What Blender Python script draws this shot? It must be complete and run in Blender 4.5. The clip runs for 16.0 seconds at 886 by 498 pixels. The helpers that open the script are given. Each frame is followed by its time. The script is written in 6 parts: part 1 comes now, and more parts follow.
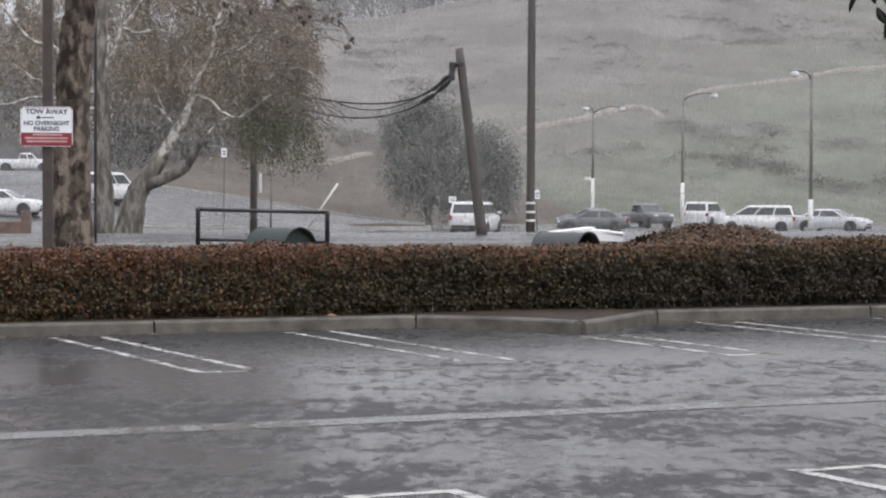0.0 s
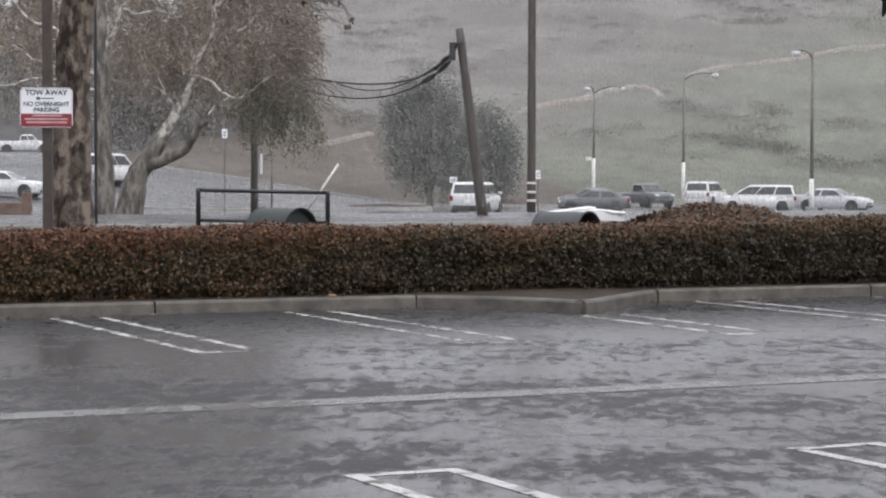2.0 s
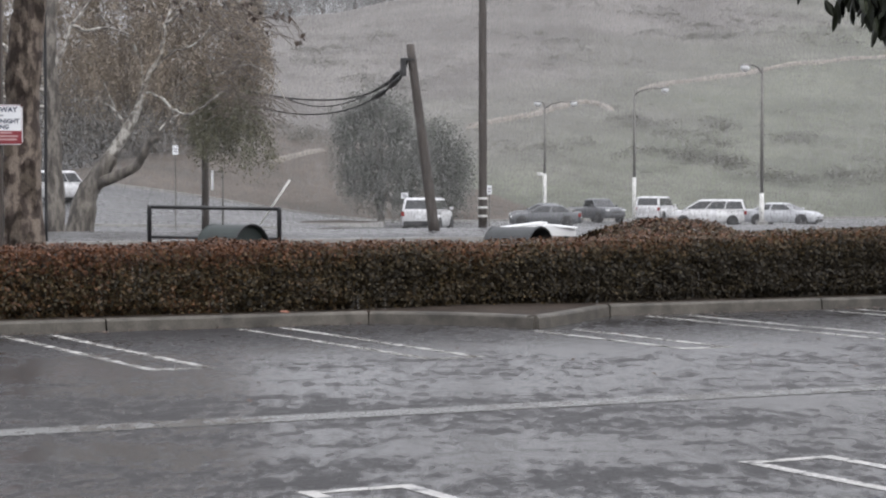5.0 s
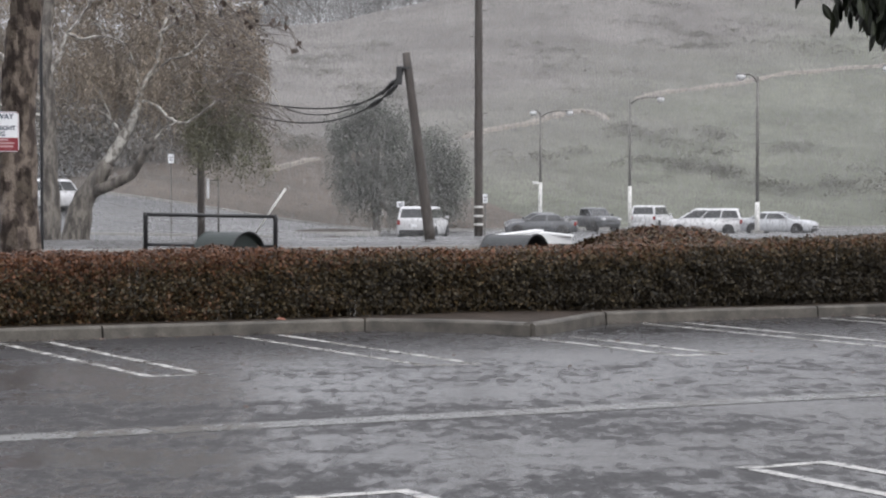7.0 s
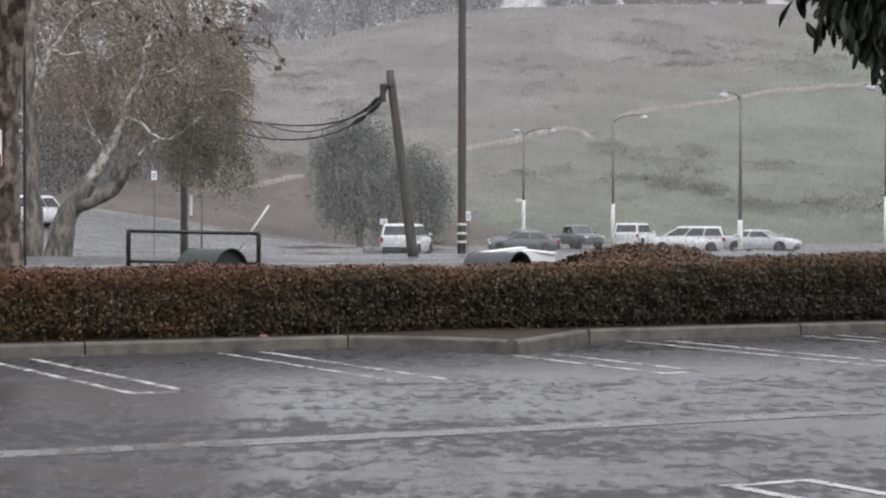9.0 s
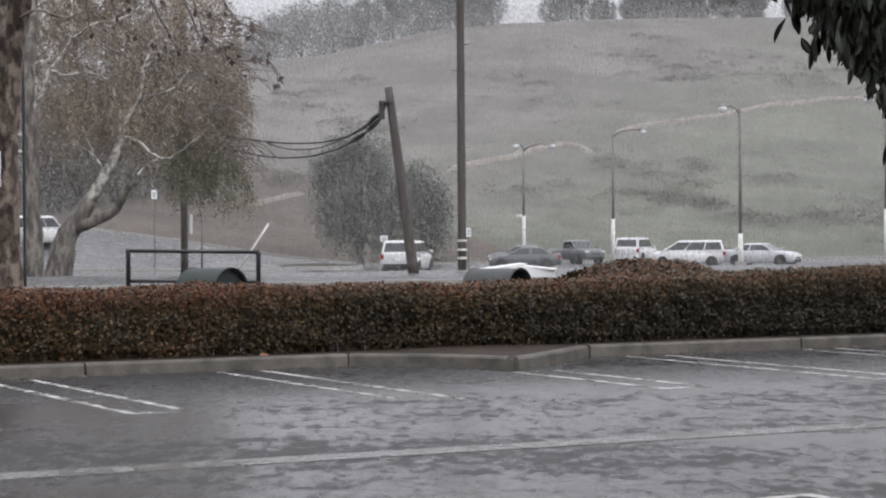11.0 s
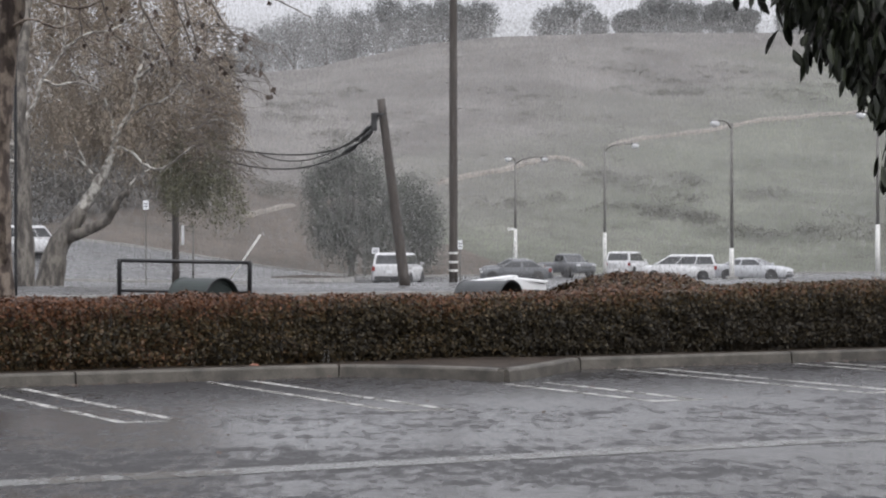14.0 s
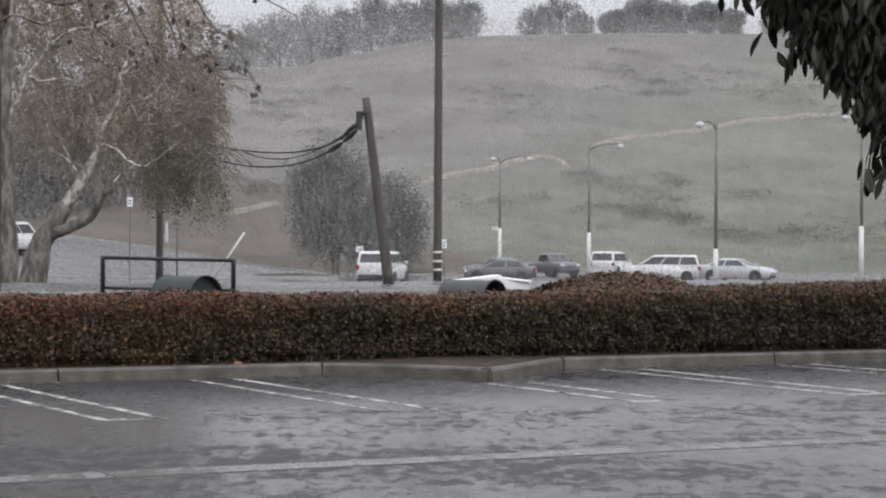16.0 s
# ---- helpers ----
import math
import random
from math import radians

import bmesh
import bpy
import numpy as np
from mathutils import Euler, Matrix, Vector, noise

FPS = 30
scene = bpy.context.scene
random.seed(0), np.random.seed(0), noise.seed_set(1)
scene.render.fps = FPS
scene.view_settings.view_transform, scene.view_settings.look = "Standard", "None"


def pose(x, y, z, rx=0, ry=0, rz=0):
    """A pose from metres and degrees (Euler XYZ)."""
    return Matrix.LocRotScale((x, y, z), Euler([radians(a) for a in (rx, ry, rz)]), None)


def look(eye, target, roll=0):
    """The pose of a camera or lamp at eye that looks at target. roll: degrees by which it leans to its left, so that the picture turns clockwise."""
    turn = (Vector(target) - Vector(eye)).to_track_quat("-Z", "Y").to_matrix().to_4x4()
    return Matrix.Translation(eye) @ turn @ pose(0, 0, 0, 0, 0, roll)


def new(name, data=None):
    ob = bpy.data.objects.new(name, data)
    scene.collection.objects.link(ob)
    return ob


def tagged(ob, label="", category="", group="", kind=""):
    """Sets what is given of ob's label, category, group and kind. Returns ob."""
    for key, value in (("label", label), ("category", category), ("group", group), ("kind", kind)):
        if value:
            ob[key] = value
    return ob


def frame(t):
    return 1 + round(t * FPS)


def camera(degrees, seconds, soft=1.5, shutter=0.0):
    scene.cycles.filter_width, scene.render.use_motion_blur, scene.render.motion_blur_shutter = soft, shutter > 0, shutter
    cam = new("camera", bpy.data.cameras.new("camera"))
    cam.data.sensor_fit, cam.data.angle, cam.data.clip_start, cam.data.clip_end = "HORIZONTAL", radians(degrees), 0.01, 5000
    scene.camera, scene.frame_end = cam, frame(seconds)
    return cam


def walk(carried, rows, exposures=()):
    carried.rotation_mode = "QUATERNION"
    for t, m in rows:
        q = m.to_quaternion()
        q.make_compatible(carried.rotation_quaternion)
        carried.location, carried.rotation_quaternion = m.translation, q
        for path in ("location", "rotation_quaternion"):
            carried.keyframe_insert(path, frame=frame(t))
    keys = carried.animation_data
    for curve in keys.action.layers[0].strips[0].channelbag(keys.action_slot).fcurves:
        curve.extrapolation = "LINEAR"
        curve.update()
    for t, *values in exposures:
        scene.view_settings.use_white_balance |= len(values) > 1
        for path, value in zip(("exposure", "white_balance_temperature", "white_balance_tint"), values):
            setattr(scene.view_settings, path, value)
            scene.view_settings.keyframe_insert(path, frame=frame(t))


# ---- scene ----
cam = camera(23.00, 16.0, soft=2.1)
walk(cam, [
    (0, pose(-0.006, -0.001, 1.686, 88.517, -0.311, -0.167)),
    (0.5, pose(-0.004, 0.002, 1.687, 88.549, -0.428, -0.150)),
    (1, pose(-0.006, -0.003, 1.680, 88.494, -0.277, -0.008)),
    (1.5, pose(-0.001, -0.005, 1.679, 88.339, -0.146, -0.021)),
    (2, pose(0.006, -0.006, 1.678, 88.005, -0.157, -0.139)),
    (2.5, pose(0.000, 0.000, 1.680, 88.053, 0.000, 0.000)),
    (3, pose(-0.010, -0.007, 1.679, 88.187, -0.033, -0.146)),
    (3.5, pose(0.002, -0.008, 1.662, 88.285, -0.276, -0.323)),
    (4, pose(-0.003, -0.013, 1.663, 88.590, -0.460, -0.591)),
    (4.2, pose(0.008, -0.004, 1.680, 88.506, -0.347, -0.908)),
    (6.3, pose(-0.018, -0.000, 1.657, 88.389, 0.192, -1.581)),
    (6.5, pose(-0.010, 0.000, 1.650, 88.500, 0.197, -1.444)),
    (7, pose(-0.012, 0.000, 1.654, 88.660, 0.034, -1.541)),
    (7.5, pose(-0.022, -0.006, 1.651, 88.735, 0.029, -1.639)),
    (8, pose(-0.020, -0.001, 1.658, 88.790, 0.215, -1.425)),
    (8.5, pose(-0.016, 0.002, 1.661, 88.817, 0.238, -1.667)),
    (9, pose(-0.014, 0.003, 1.654, 89.115, -0.095, -1.982)),
    (11.5, pose(0.004, 0.006, 1.666, 89.607, 0.531, -1.993)),
    (12, pose(-0.011, 0.008, 1.666, 89.735, 0.402, -2.160)),
    (12.5, pose(-0.008, -0.006, 1.654, 89.834, 0.333, -2.191)),
    (13, pose(-0.005, 0.010, 1.652, 89.710, 0.133, -2.169)),
    (13.5, pose(-0.003, 0.004, 1.653, 89.790, 0.227, -2.071)),
    (14, pose(0.004, -0.005, 1.648, 89.879, 0.051, -2.189)),
    (14.5, pose(0.002, -0.000, 1.653, 89.907, 0.064, -2.212)),
    (15, pose(0.000, 0.000, 1.653, 89.787, 0.153, -2.437)),
    (15.5, pose(-0.008, 0.007, 1.651, 89.823, -0.079, -2.535)),
    (16, pose(0.007, 0.000, 1.652, 89.850, -0.311, -2.603)),
], exposures=((0, 0.06), (4, 0.06), (9, 0.02), (12, -0.02), (16, -0.04)))

# ---- world, sun, light ----
world = bpy.data.worlds.new("overcast_sky")
scene.world = world
world.use_nodes = True
wt = world.node_tree
sky = wt.nodes.new("ShaderNodeTexSky")
sky.sky_type = "NISHITA"
sky.sun_disc = False
sky.sun_elevation = radians(38)
sky.sun_rotation = radians(150)
sky.air_density, sky.dust_density, sky.ozone_density = 1.2, 6.0, 1.0
hsv = wt.nodes.new("ShaderNodeHueSaturation")
hsv.inputs["Saturation"].default_value = 0.10
wt.links.new(sky.outputs[0], hsv.inputs["Color"])
cloud = wt.nodes.new("ShaderNodeMix")
cloud.data_type = "RGBA"
cloud.inputs[0].default_value = 0.85
cloud.inputs[7].default_value = (6.85, 6.95, 7.55, 1)
wt.links.new(hsv.outputs[0], cloud.inputs[6])
# an overcast dome: brighter overhead than at the horizon
wtc = wt.nodes.new("ShaderNodeTexCoord")
wsep = wt.nodes.new("ShaderNodeSeparateXYZ")
wt.links.new(wtc.outputs["Generated"], wsep.inputs[0])
dome = wt.nodes.new("ShaderNodeMapRange")
dome.inputs["From Min"].default_value, dome.inputs["From Max"].default_value = 0.0, 1.0
dome.inputs["To Min"].default_value, dome.inputs["To Max"].default_value = 1.0, 2.9
wt.links.new(wsep.outputs["Z"], dome.inputs["Value"])
shade = wt.nodes.new("ShaderNodeVectorMath")
shade.operation = "SCALE"
wt.links.new(cloud.outputs[2], shade.inputs[0])
wt.links.new(dome.outputs[0], shade.inputs["Scale"])
wt.links.new(shade.outputs[0], wt.nodes["Background"].inputs[0])
wt.nodes["Background"].inputs[1].default_value = 0.10

sun_data = bpy.data.lights.new("sun", "SUN")
sun_data.energy, sun_data.angle, sun_data.color = 0.6, radians(40), (1.0, 0.97, 0.93)
sun = new("sun", sun_data)
sun.matrix_world = look((0, 0, 0), (-0.35, 0.6, -0.8))

# ---- materials ----
def mat(name, base, rough=0.6, metal=0.0, dark=None, scale=6.0, mix=0.5, bump=0.15, bump_scale=40.0, rand=0.0, coat=0.0,
        detail=6.0, stretch=None, spec=0.5, bump_dist=0.02, soft_edge=0.25):
    """A surface: two colours in large blotches, a fine grain, relief, and gloss."""
    m = bpy.data.materials.new(name)
    m.use_nodes = True
    nt = m.node_tree
    n, l = nt.nodes, nt.links
    b = n["Principled BSDF"]
    b.inputs["Roughness"].default_value = rough
    b.inputs["Metallic"].default_value = metal
    b.inputs["Coat Weight"].default_value = coat
    b.inputs["Coat Roughness"].default_value = 0.05
    b.inputs["Specular IOR Level"].default_value = spec
    dark = dark or tuple(c * 0.6 for c in base)
    tc = n.new("ShaderNodeTexCoord")
    mp = n.new("ShaderNodeMapping")
    l.new(tc.outputs["Object"], mp.inputs[0])
    if stretch:
        mp.inputs["Scale"].default_value = stretch
    n1 = n.new("ShaderNodeTexNoise")
    n1.inputs["Scale"].default_value, n1.inputs["Detail"].default_value = scale, detail
    n2 = n.new("ShaderNodeTexNoise")
    n2.inputs["Scale"].default_value, n2.inputs["Detail"].default_value = bump_scale, 4
    l.new(mp.outputs[0], n1.inputs["Vector"])
    l.new(mp.outputs[0], n2.inputs["Vector"])
    ramp = n.new("ShaderNodeMapRange")
    ramp.inputs["From Min"].default_value, ramp.inputs["From Max"].default_value = 0.5 - soft_edge, 0.5 + soft_edge
    l.new(n1.outputs["Fac"], ramp.inputs["Value"])
    mx = n.new("ShaderNodeMix")
    mx.data_type = "RGBA"
    mx.inputs[6].default_value, mx.inputs[7].default_value = (*dark, 1), (*base, 1)
    l.new(ramp.outputs[0], mx.inputs[0])
    m2 = n.new("ShaderNodeMix")
    m2.data_type, m2.blend_type = "RGBA", "OVERLAY"
    m2.inputs[0].default_value = mix
    l.new(mx.outputs[2], m2.inputs[6])
    l.new(n2.outputs["Fac"], m2.inputs[7])
    out = m2.outputs[2]
    if rand:
        geo = n.new("ShaderNodeNewGeometry")
        oi = n.new("ShaderNodeObjectInfo")
        ad = n.new("ShaderNodeMath")
        l.new(geo.outputs["Random Per Island"], ad.inputs[0])
        l.new(oi.outputs["Random"], ad.inputs[1])
        fr = n.new("ShaderNodeMath")
        fr.operation = "FRACT"
        l.new(ad.outputs[0], fr.inputs[0])
        mr = n.new("ShaderNodeMapRange")
        mr.inputs["To Min"].default_value, mr.inputs["To Max"].default_value = 1 - rand, 1 + rand
        l.new(fr.outputs[0], mr.inputs["Value"])
        hs = n.new("ShaderNodeHueSaturation")
        l.new(mr.outputs[0], hs.inputs["Value"])
        l.new(out, hs.inputs["Color"])
        out = hs.outputs[0]
    l.new(out, b.inputs["Base Color"])
    if bump:
        bp = n.new("ShaderNodeBump")
        bp.inputs["Strength"].default_value, bp.inputs["Distance"].default_value = bump, bump_dist
        l.new(n2.outputs["Fac"], bp.inputs["Height"])
        l.new(bp.outputs[0], b.inputs["Normal"])
    return m


def wet_asphalt(name, base, dark, ripple=0.35, puddle_scale=0.22, rough_lo=0.17, rough_hi=0.36, wide=(1, 1, 1), wear=False, gloss_lo=0.30, film_lo=0.53):
    """Rain-soaked paving: dark aggregate, standing water in shallow hollows, rippled by drops."""
    m = bpy.data.materials.new(name)
    m.use_nodes = True
    nt = m.node_tree
    n, l = nt.nodes, nt.links
    b = n["Principled BSDF"]
    tc = n.new("ShaderNodeTexCoord")
    mp = n.new("ShaderNodeMapping")
    mp.inputs["Scale"].default_value = wide
    l.new(tc.outputs["Object"], mp.inputs[0])

    def tex(scale, detail, vec, rough=0.5):
        t = n.new("ShaderNodeTexNoise")
        t.inputs["Roughness"].default_value = rough
        t.inputs["Scale"].default_value, t.inputs["Detail"].default_value = scale, detail
        l.new(vec, t.inputs["Vector"])
        return t.outputs["Fac"]
    def span(value, f0, f1, t0, t1):
        r = n.new("ShaderNodeMapRange")
        r.inputs["From Min"].default_value, r.inputs["From Max"].default_value = f0, f1
        r.inputs["To Min"].default_value, r.inputs["To Max"].default_value = t0, t1
        l.new(value, r.inputs["Value"])
        return r.outputs[0]

    def weigh(a, b, share):
        k = n.new("ShaderNodeMix")
        k.inputs[0].default_value = share
        l.new(a, k.inputs[2])
        l.new(b, k.inputs[3])
        return k.outputs[0]
    big = tex(puddle_scale, 5, mp.outputs[0])
    grain = tex(55, 3, tc.outputs["Object"])
    flow = n.new("ShaderNodeMapping")
    flow.inputs["Scale"].default_value = (1.0, 0.45, 1.0)
    l.new(tc.outputs["Object"], flow.inputs[0])
    fleck = tex(6.0, 9, flow.outputs[0], 0.68)
    long_way = n.new("ShaderNodeMapping")
    long_way.inputs["Scale"].default_value = (1.0, 0.5, 1.0)
    l.new(tc.outputs["Object"], long_way.inputs[0])
    big = weigh(big, tex(1.25, 6, long_way.outputs[0], 0.6), 0.40)
    # standing water: broad sheets with ragged edges, broken by patches of bare aggregate
    water = span(weigh(big, fleck, 0.44), 0.45, 0.525, 0, 1)
    col = n.new("ShaderNodeMix")
    col.data_type = "RGBA"
    col.inputs[6].default_value, col.inputs[7].default_value = (*dark, 1), (*base, 1)
    if wear:
        l.new(span(tex(5.5, 9, tc.outputs["Object"]), 0.36, 0.47, 0, 1), col.inputs[0])
    else:
        l.new(weigh(grain, tex(1.6, 6, tc.outputs["Object"]), 0.5), col.inputs[0])
    l.new(col.outputs[2], b.inputs["Base Color"])
    l.new(span(water, 0, 1, rough_hi, rough_lo), b.inputs["Roughness"])
    b.inputs["IOR"].default_value = 1.36
    l.new(span(water, 0, 1, gloss_lo, 0.85), b.inputs["Specular IOR Level"])
    # drops ring the water finely; the bare aggregate is coarser
    bp = n.new("ShaderNodeBump")
    bp.inputs["Distance"].default_value = 0.03
    l.new(span(water, 0, 1, ripple * 2.6, ripple * 0.30), bp.inputs["Strength"])
    l.new(tex(11.0, 6, flow.outputs[0]), bp.inputs["Height"])
    b2 = n.new("ShaderNodeBump")
    b2.inputs["Distance"].default_value = 0.0012
    l.new(span(water, 0, 1, 0.6, 0.06), b2.inputs["Strength"])
    l.new(grain, b2.inputs["Height"])
    l.new(bp.outputs[0], b2.inputs["Normal"])
    l.new(b2.outputs[0], b.inputs["Normal"])
    bare, film = n.new("ShaderNodeBsdfDiffuse"), n.new("ShaderNodeMixShader")
    l.new(col.outputs[2], bare.inputs["Color"])
    l.new(b2.outputs[0], bare.inputs["Normal"])
    l.new(span(water, 0, 1, film_lo, 1.0), film.inputs[0])
    l.new(bare.outputs[0], film.inputs[1])
    l.new(b.outputs[0], film.inputs[2])
    l.new(film.outputs[0], n["Material Output"].inputs["Surface"])
    return m


M_LOT = wet_asphalt("wet_lot_asphalt", (0.062, 0.060, 0.060), (0.020, 0.019, 0.020), puddle_scale=0.34, wide=(0.42, 1, 1))
M_ROAD = wet_asphalt("wet_road_asphalt", (0.105, 0.105, 0.106), (0.065, 0.065, 0.066), ripple=0.9, puddle_scale=0.1, rough_lo=0.25, rough_hi=0.5, film_lo=0.9)
M_PAINT = wet_asphalt("worn_white_paint", (0.46, 0.45, 0.43), (0.10, 0.098, 0.095), ripple=0.3, puddle_scale=1.2, rough_lo=0.08, rough_hi=0.35, wear=True)
M_GUTTER = wet_asphalt("wet_concrete_gutter", (0.22, 0.22, 0.215), (0.13, 0.13, 0.128), ripple=0.3, puddle_scale=0.7, rough_lo=0.1, rough_hi=0.4)
M_CURB = mat("wet_curb_concrete", (0.112, 0.10, 0.083), 0.6, dark=(0.045, 0.04, 0.033), scale=3.5, soft_edge=0.16, bump=0.3, rand=0.08)
M_SOIL = mat("wet_soil", (0.062, 0.048, 0.038), 0.8, dark=(0.028, 0.022, 0.018), scale=3, bump=0.8, spec=0.15)
M_BANK = mat("bare_brown_bank", (0.128, 0.108, 0.092), 0.9, dark=(0.075, 0.066, 0.056), scale=0.12, mix=0.5, bump=0.5, bump_scale=0.9, bump_dist=0.5, spec=0.1)


def hill_cover():
    """Winter hillside: green grass low down, mauve-brown dry growth higher and to the west, with tufts at two scales."""
    m = bpy.data.materials.new("wet_hill_cover")
    m.use_nodes = True
    n, l = m.node_tree.nodes, m.node_tree.links
    b = n["Principled BSDF"]
    b.inputs["Roughness"].default_value, b.inputs["Specular IOR Level"].default_value = 0.9, 0.1
    tc = n.new("ShaderNodeTexCoord")

    def tex(scale, detail):
        t = n.new("ShaderNodeTexNoise")
        t.inputs["Scale"].default_value, t.inputs["Detail"].default_value = scale, detail
        l.new(tc.outputs["Object"], t.inputs["Vector"])
        return t.outputs["Fac"]

    def op(kind, a, v):
        k = n.new("ShaderNodeMath")
        k.operation = kind
        l.new(a, k.inputs[0])
        if isinstance(v, float):
            k.inputs[1].default_value = v
        else:
            l.new(v, k.inputs[1])
        return k.outputs[0]

    def span(value, f0, f1, t0, t1):
        r = n.new("ShaderNodeMapRange")
        r.inputs["From Min"].default_value, r.inputs["From Max"].default_value = f0, f1
        r.inputs["To Min"].default_value, r.inputs["To Max"].default_value = t0, t1
        l.new(value, r.inputs["Value"])
        return r.outputs[0]

    def blend(fac, a, c):
        k = n.new("ShaderNodeMix")
        k.data_type = "RGBA"
        l.new(fac, k.inputs[0])
        for i, v in ((6, a), (7, c)):
            if isinstance(v, tuple):
                k.inputs[i].default_value = (*v, 1)
            else:
                l.new(v, k.inputs[i])
        return k.outputs[2]
    sep = n.new("ShaderNodeSeparateXYZ")
    l.new(tc.outputs["Object"], sep.inputs[0])
    up = op("ADD", op("MULTIPLY", sep.outputs["Z"], 0.030), op("MULTIPLY", sep.outputs["X"], -0.012))
    up = op("ADD", up, op("MULTIPLY", tex(0.03, 6), 0.9))
    dry = span(up, 0.30, 0.78, 0, 1)
    # both covers are lightened: part of the rain haze sits in these colours
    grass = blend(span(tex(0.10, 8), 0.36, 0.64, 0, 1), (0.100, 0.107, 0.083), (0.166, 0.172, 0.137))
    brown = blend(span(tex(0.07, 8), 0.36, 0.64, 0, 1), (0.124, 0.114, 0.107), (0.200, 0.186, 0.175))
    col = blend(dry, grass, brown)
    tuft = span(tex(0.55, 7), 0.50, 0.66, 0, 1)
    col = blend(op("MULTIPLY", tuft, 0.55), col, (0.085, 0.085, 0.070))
    l.new(col, b.inputs["Base Color"])
    bp = n.new("ShaderNodeBump")
    bp.inputs["Strength"].default_value, bp.inputs["Distance"].default_value = 0.5, 0.7
    l.new(tex(0.7, 6), bp.inputs["Height"])
    l.new(bp.outputs[0], b.inputs["Normal"])
    return m


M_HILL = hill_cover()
M_TRAIL = mat("pale_dirt_trail", (0.30, 0.272, 0.24), 0.9, dark=(0.21, 0.19, 0.168), scale=0.3, spec=0.1)
M_TERRACE = mat("dark_terrace_asphalt", (0.058, 0.057, 0.056), 0.8, dark=(0.04, 0.04, 0.04), scale=0.4, bump=0.3, spec=0.15)
M_POLE = mat("wet_dark_timber", (0.085, 0.070, 0.060), 0.55, dark=(0.04, 0.034, 0.03), scale=4, bump=0.5, stretch=(6, 6, 0.4))
M_WHITE = mat("white_painted_steel", (0.74, 0.74, 0.72), 0.4, dark=(0.62, 0.61, 0.58), scale=3, mix=0.15, bump=0.05)
M_BLACKSTEEL = mat("black_painted_steel", (0.022, 0.022, 0.024), 0.35, dark=(0.012, 0.012, 0.013), scale=8, bump=0.1)
M_GREY_STEEL = mat("weathered_grey_steel", (0.165, 0.158, 0.146), 0.5, metal=0.2, dark=(0.105, 0.10, 0.092), scale=5, bump=0.1)
M_RUST = mat("rust_brown_steel", (0.07, 0.052, 0.042), 0.6, dark=(0.035, 0.028, 0.024), scale=6, bump=0.2)

# ---- building helpers ----
def link(name, bm_or_mesh, material, parent=None, label="", smooth=False):
    if isinstance(bm_or_mesh, bmesh.types.BMesh):
        me = bpy.data.meshes.new(name)
        bm_or_mesh.normal_update()
        bm_or_mesh.to_mesh(me)
        bm_or_mesh.free()
    else:
        me = bm_or_mesh
    if material is not None and not me.materials:
        me.materials.append(material)
    if smooth:
        for p in me.polygons:
            p.use_smooth = True
    ob = new(name, me)
    if parent is not None:
        ob.parent = parent
    if label:
        ob["label"] = label
    return ob


def part(name, bm, material, parent, label="", smooth=False):
    return link(name, bm, material, parent, label, smooth)


def thing(name, label, category, at=(0, 0, 0), rz=0, group="", kind=""):
    ob = new(name)
    ob.matrix_basis = pose(*at, 0, 0, rz)
    return tagged(ob, label, category, group, kind)


def box(bm, x0, y0, z0, x1, y1, z1, bevel=0.0, m=None):
    r = bmesh.ops.create_cube(bm, size=1)
    vs = r["verts"]
    bmesh.ops.scale(bm, vec=(x1 - x0, y1 - y0, z1 - z0), verts=vs)
    bmesh.ops.translate(bm, vec=((x0 + x1) / 2, (y0 + y1) / 2, (z0 + z1) / 2), verts=vs)
    if m is not None:
        bmesh.ops.transform(bm, matrix=m, verts=vs)
    if bevel:
        es = list({e for v in vs for e in v.link_edges})
        bmesh.ops.bevel(bm, geom=es, offset=bevel, segments=2, affect="EDGES", profile=0.6)
    return bm


def tube(bm, pts, radii, seg=8, cap=True):
    """A round bar through points with a radius at each."""
    pts = [Vector(p) for p in pts]
    rings = []
    for i, p in enumerate(pts):
        d = (pts[min(i + 1, len(pts) - 1)] - pts[max(i - 1, 0)]).normalized()
        a = d.orthogonal().normalized() if i == 0 else (ax - d * ax.dot(d)).normalized()
        ax = a
        b = d.cross(a)
        rings.append([bm.verts.new(p + (a * math.cos(2 * math.pi * k / seg) + b * math.sin(2 * math.pi * k / seg)) * radii[i]) for k in range(seg)])
    for r0, r1 in zip(rings, rings[1:]):
        for k in range(seg):
            bm.faces.new((r0[k], r0[(k + 1) % seg], r1[(k + 1) % seg], r1[k]))
    if cap:
        bm.faces.new(rings[0][::-1])
        bm.faces.new(rings[-1])
    return bm


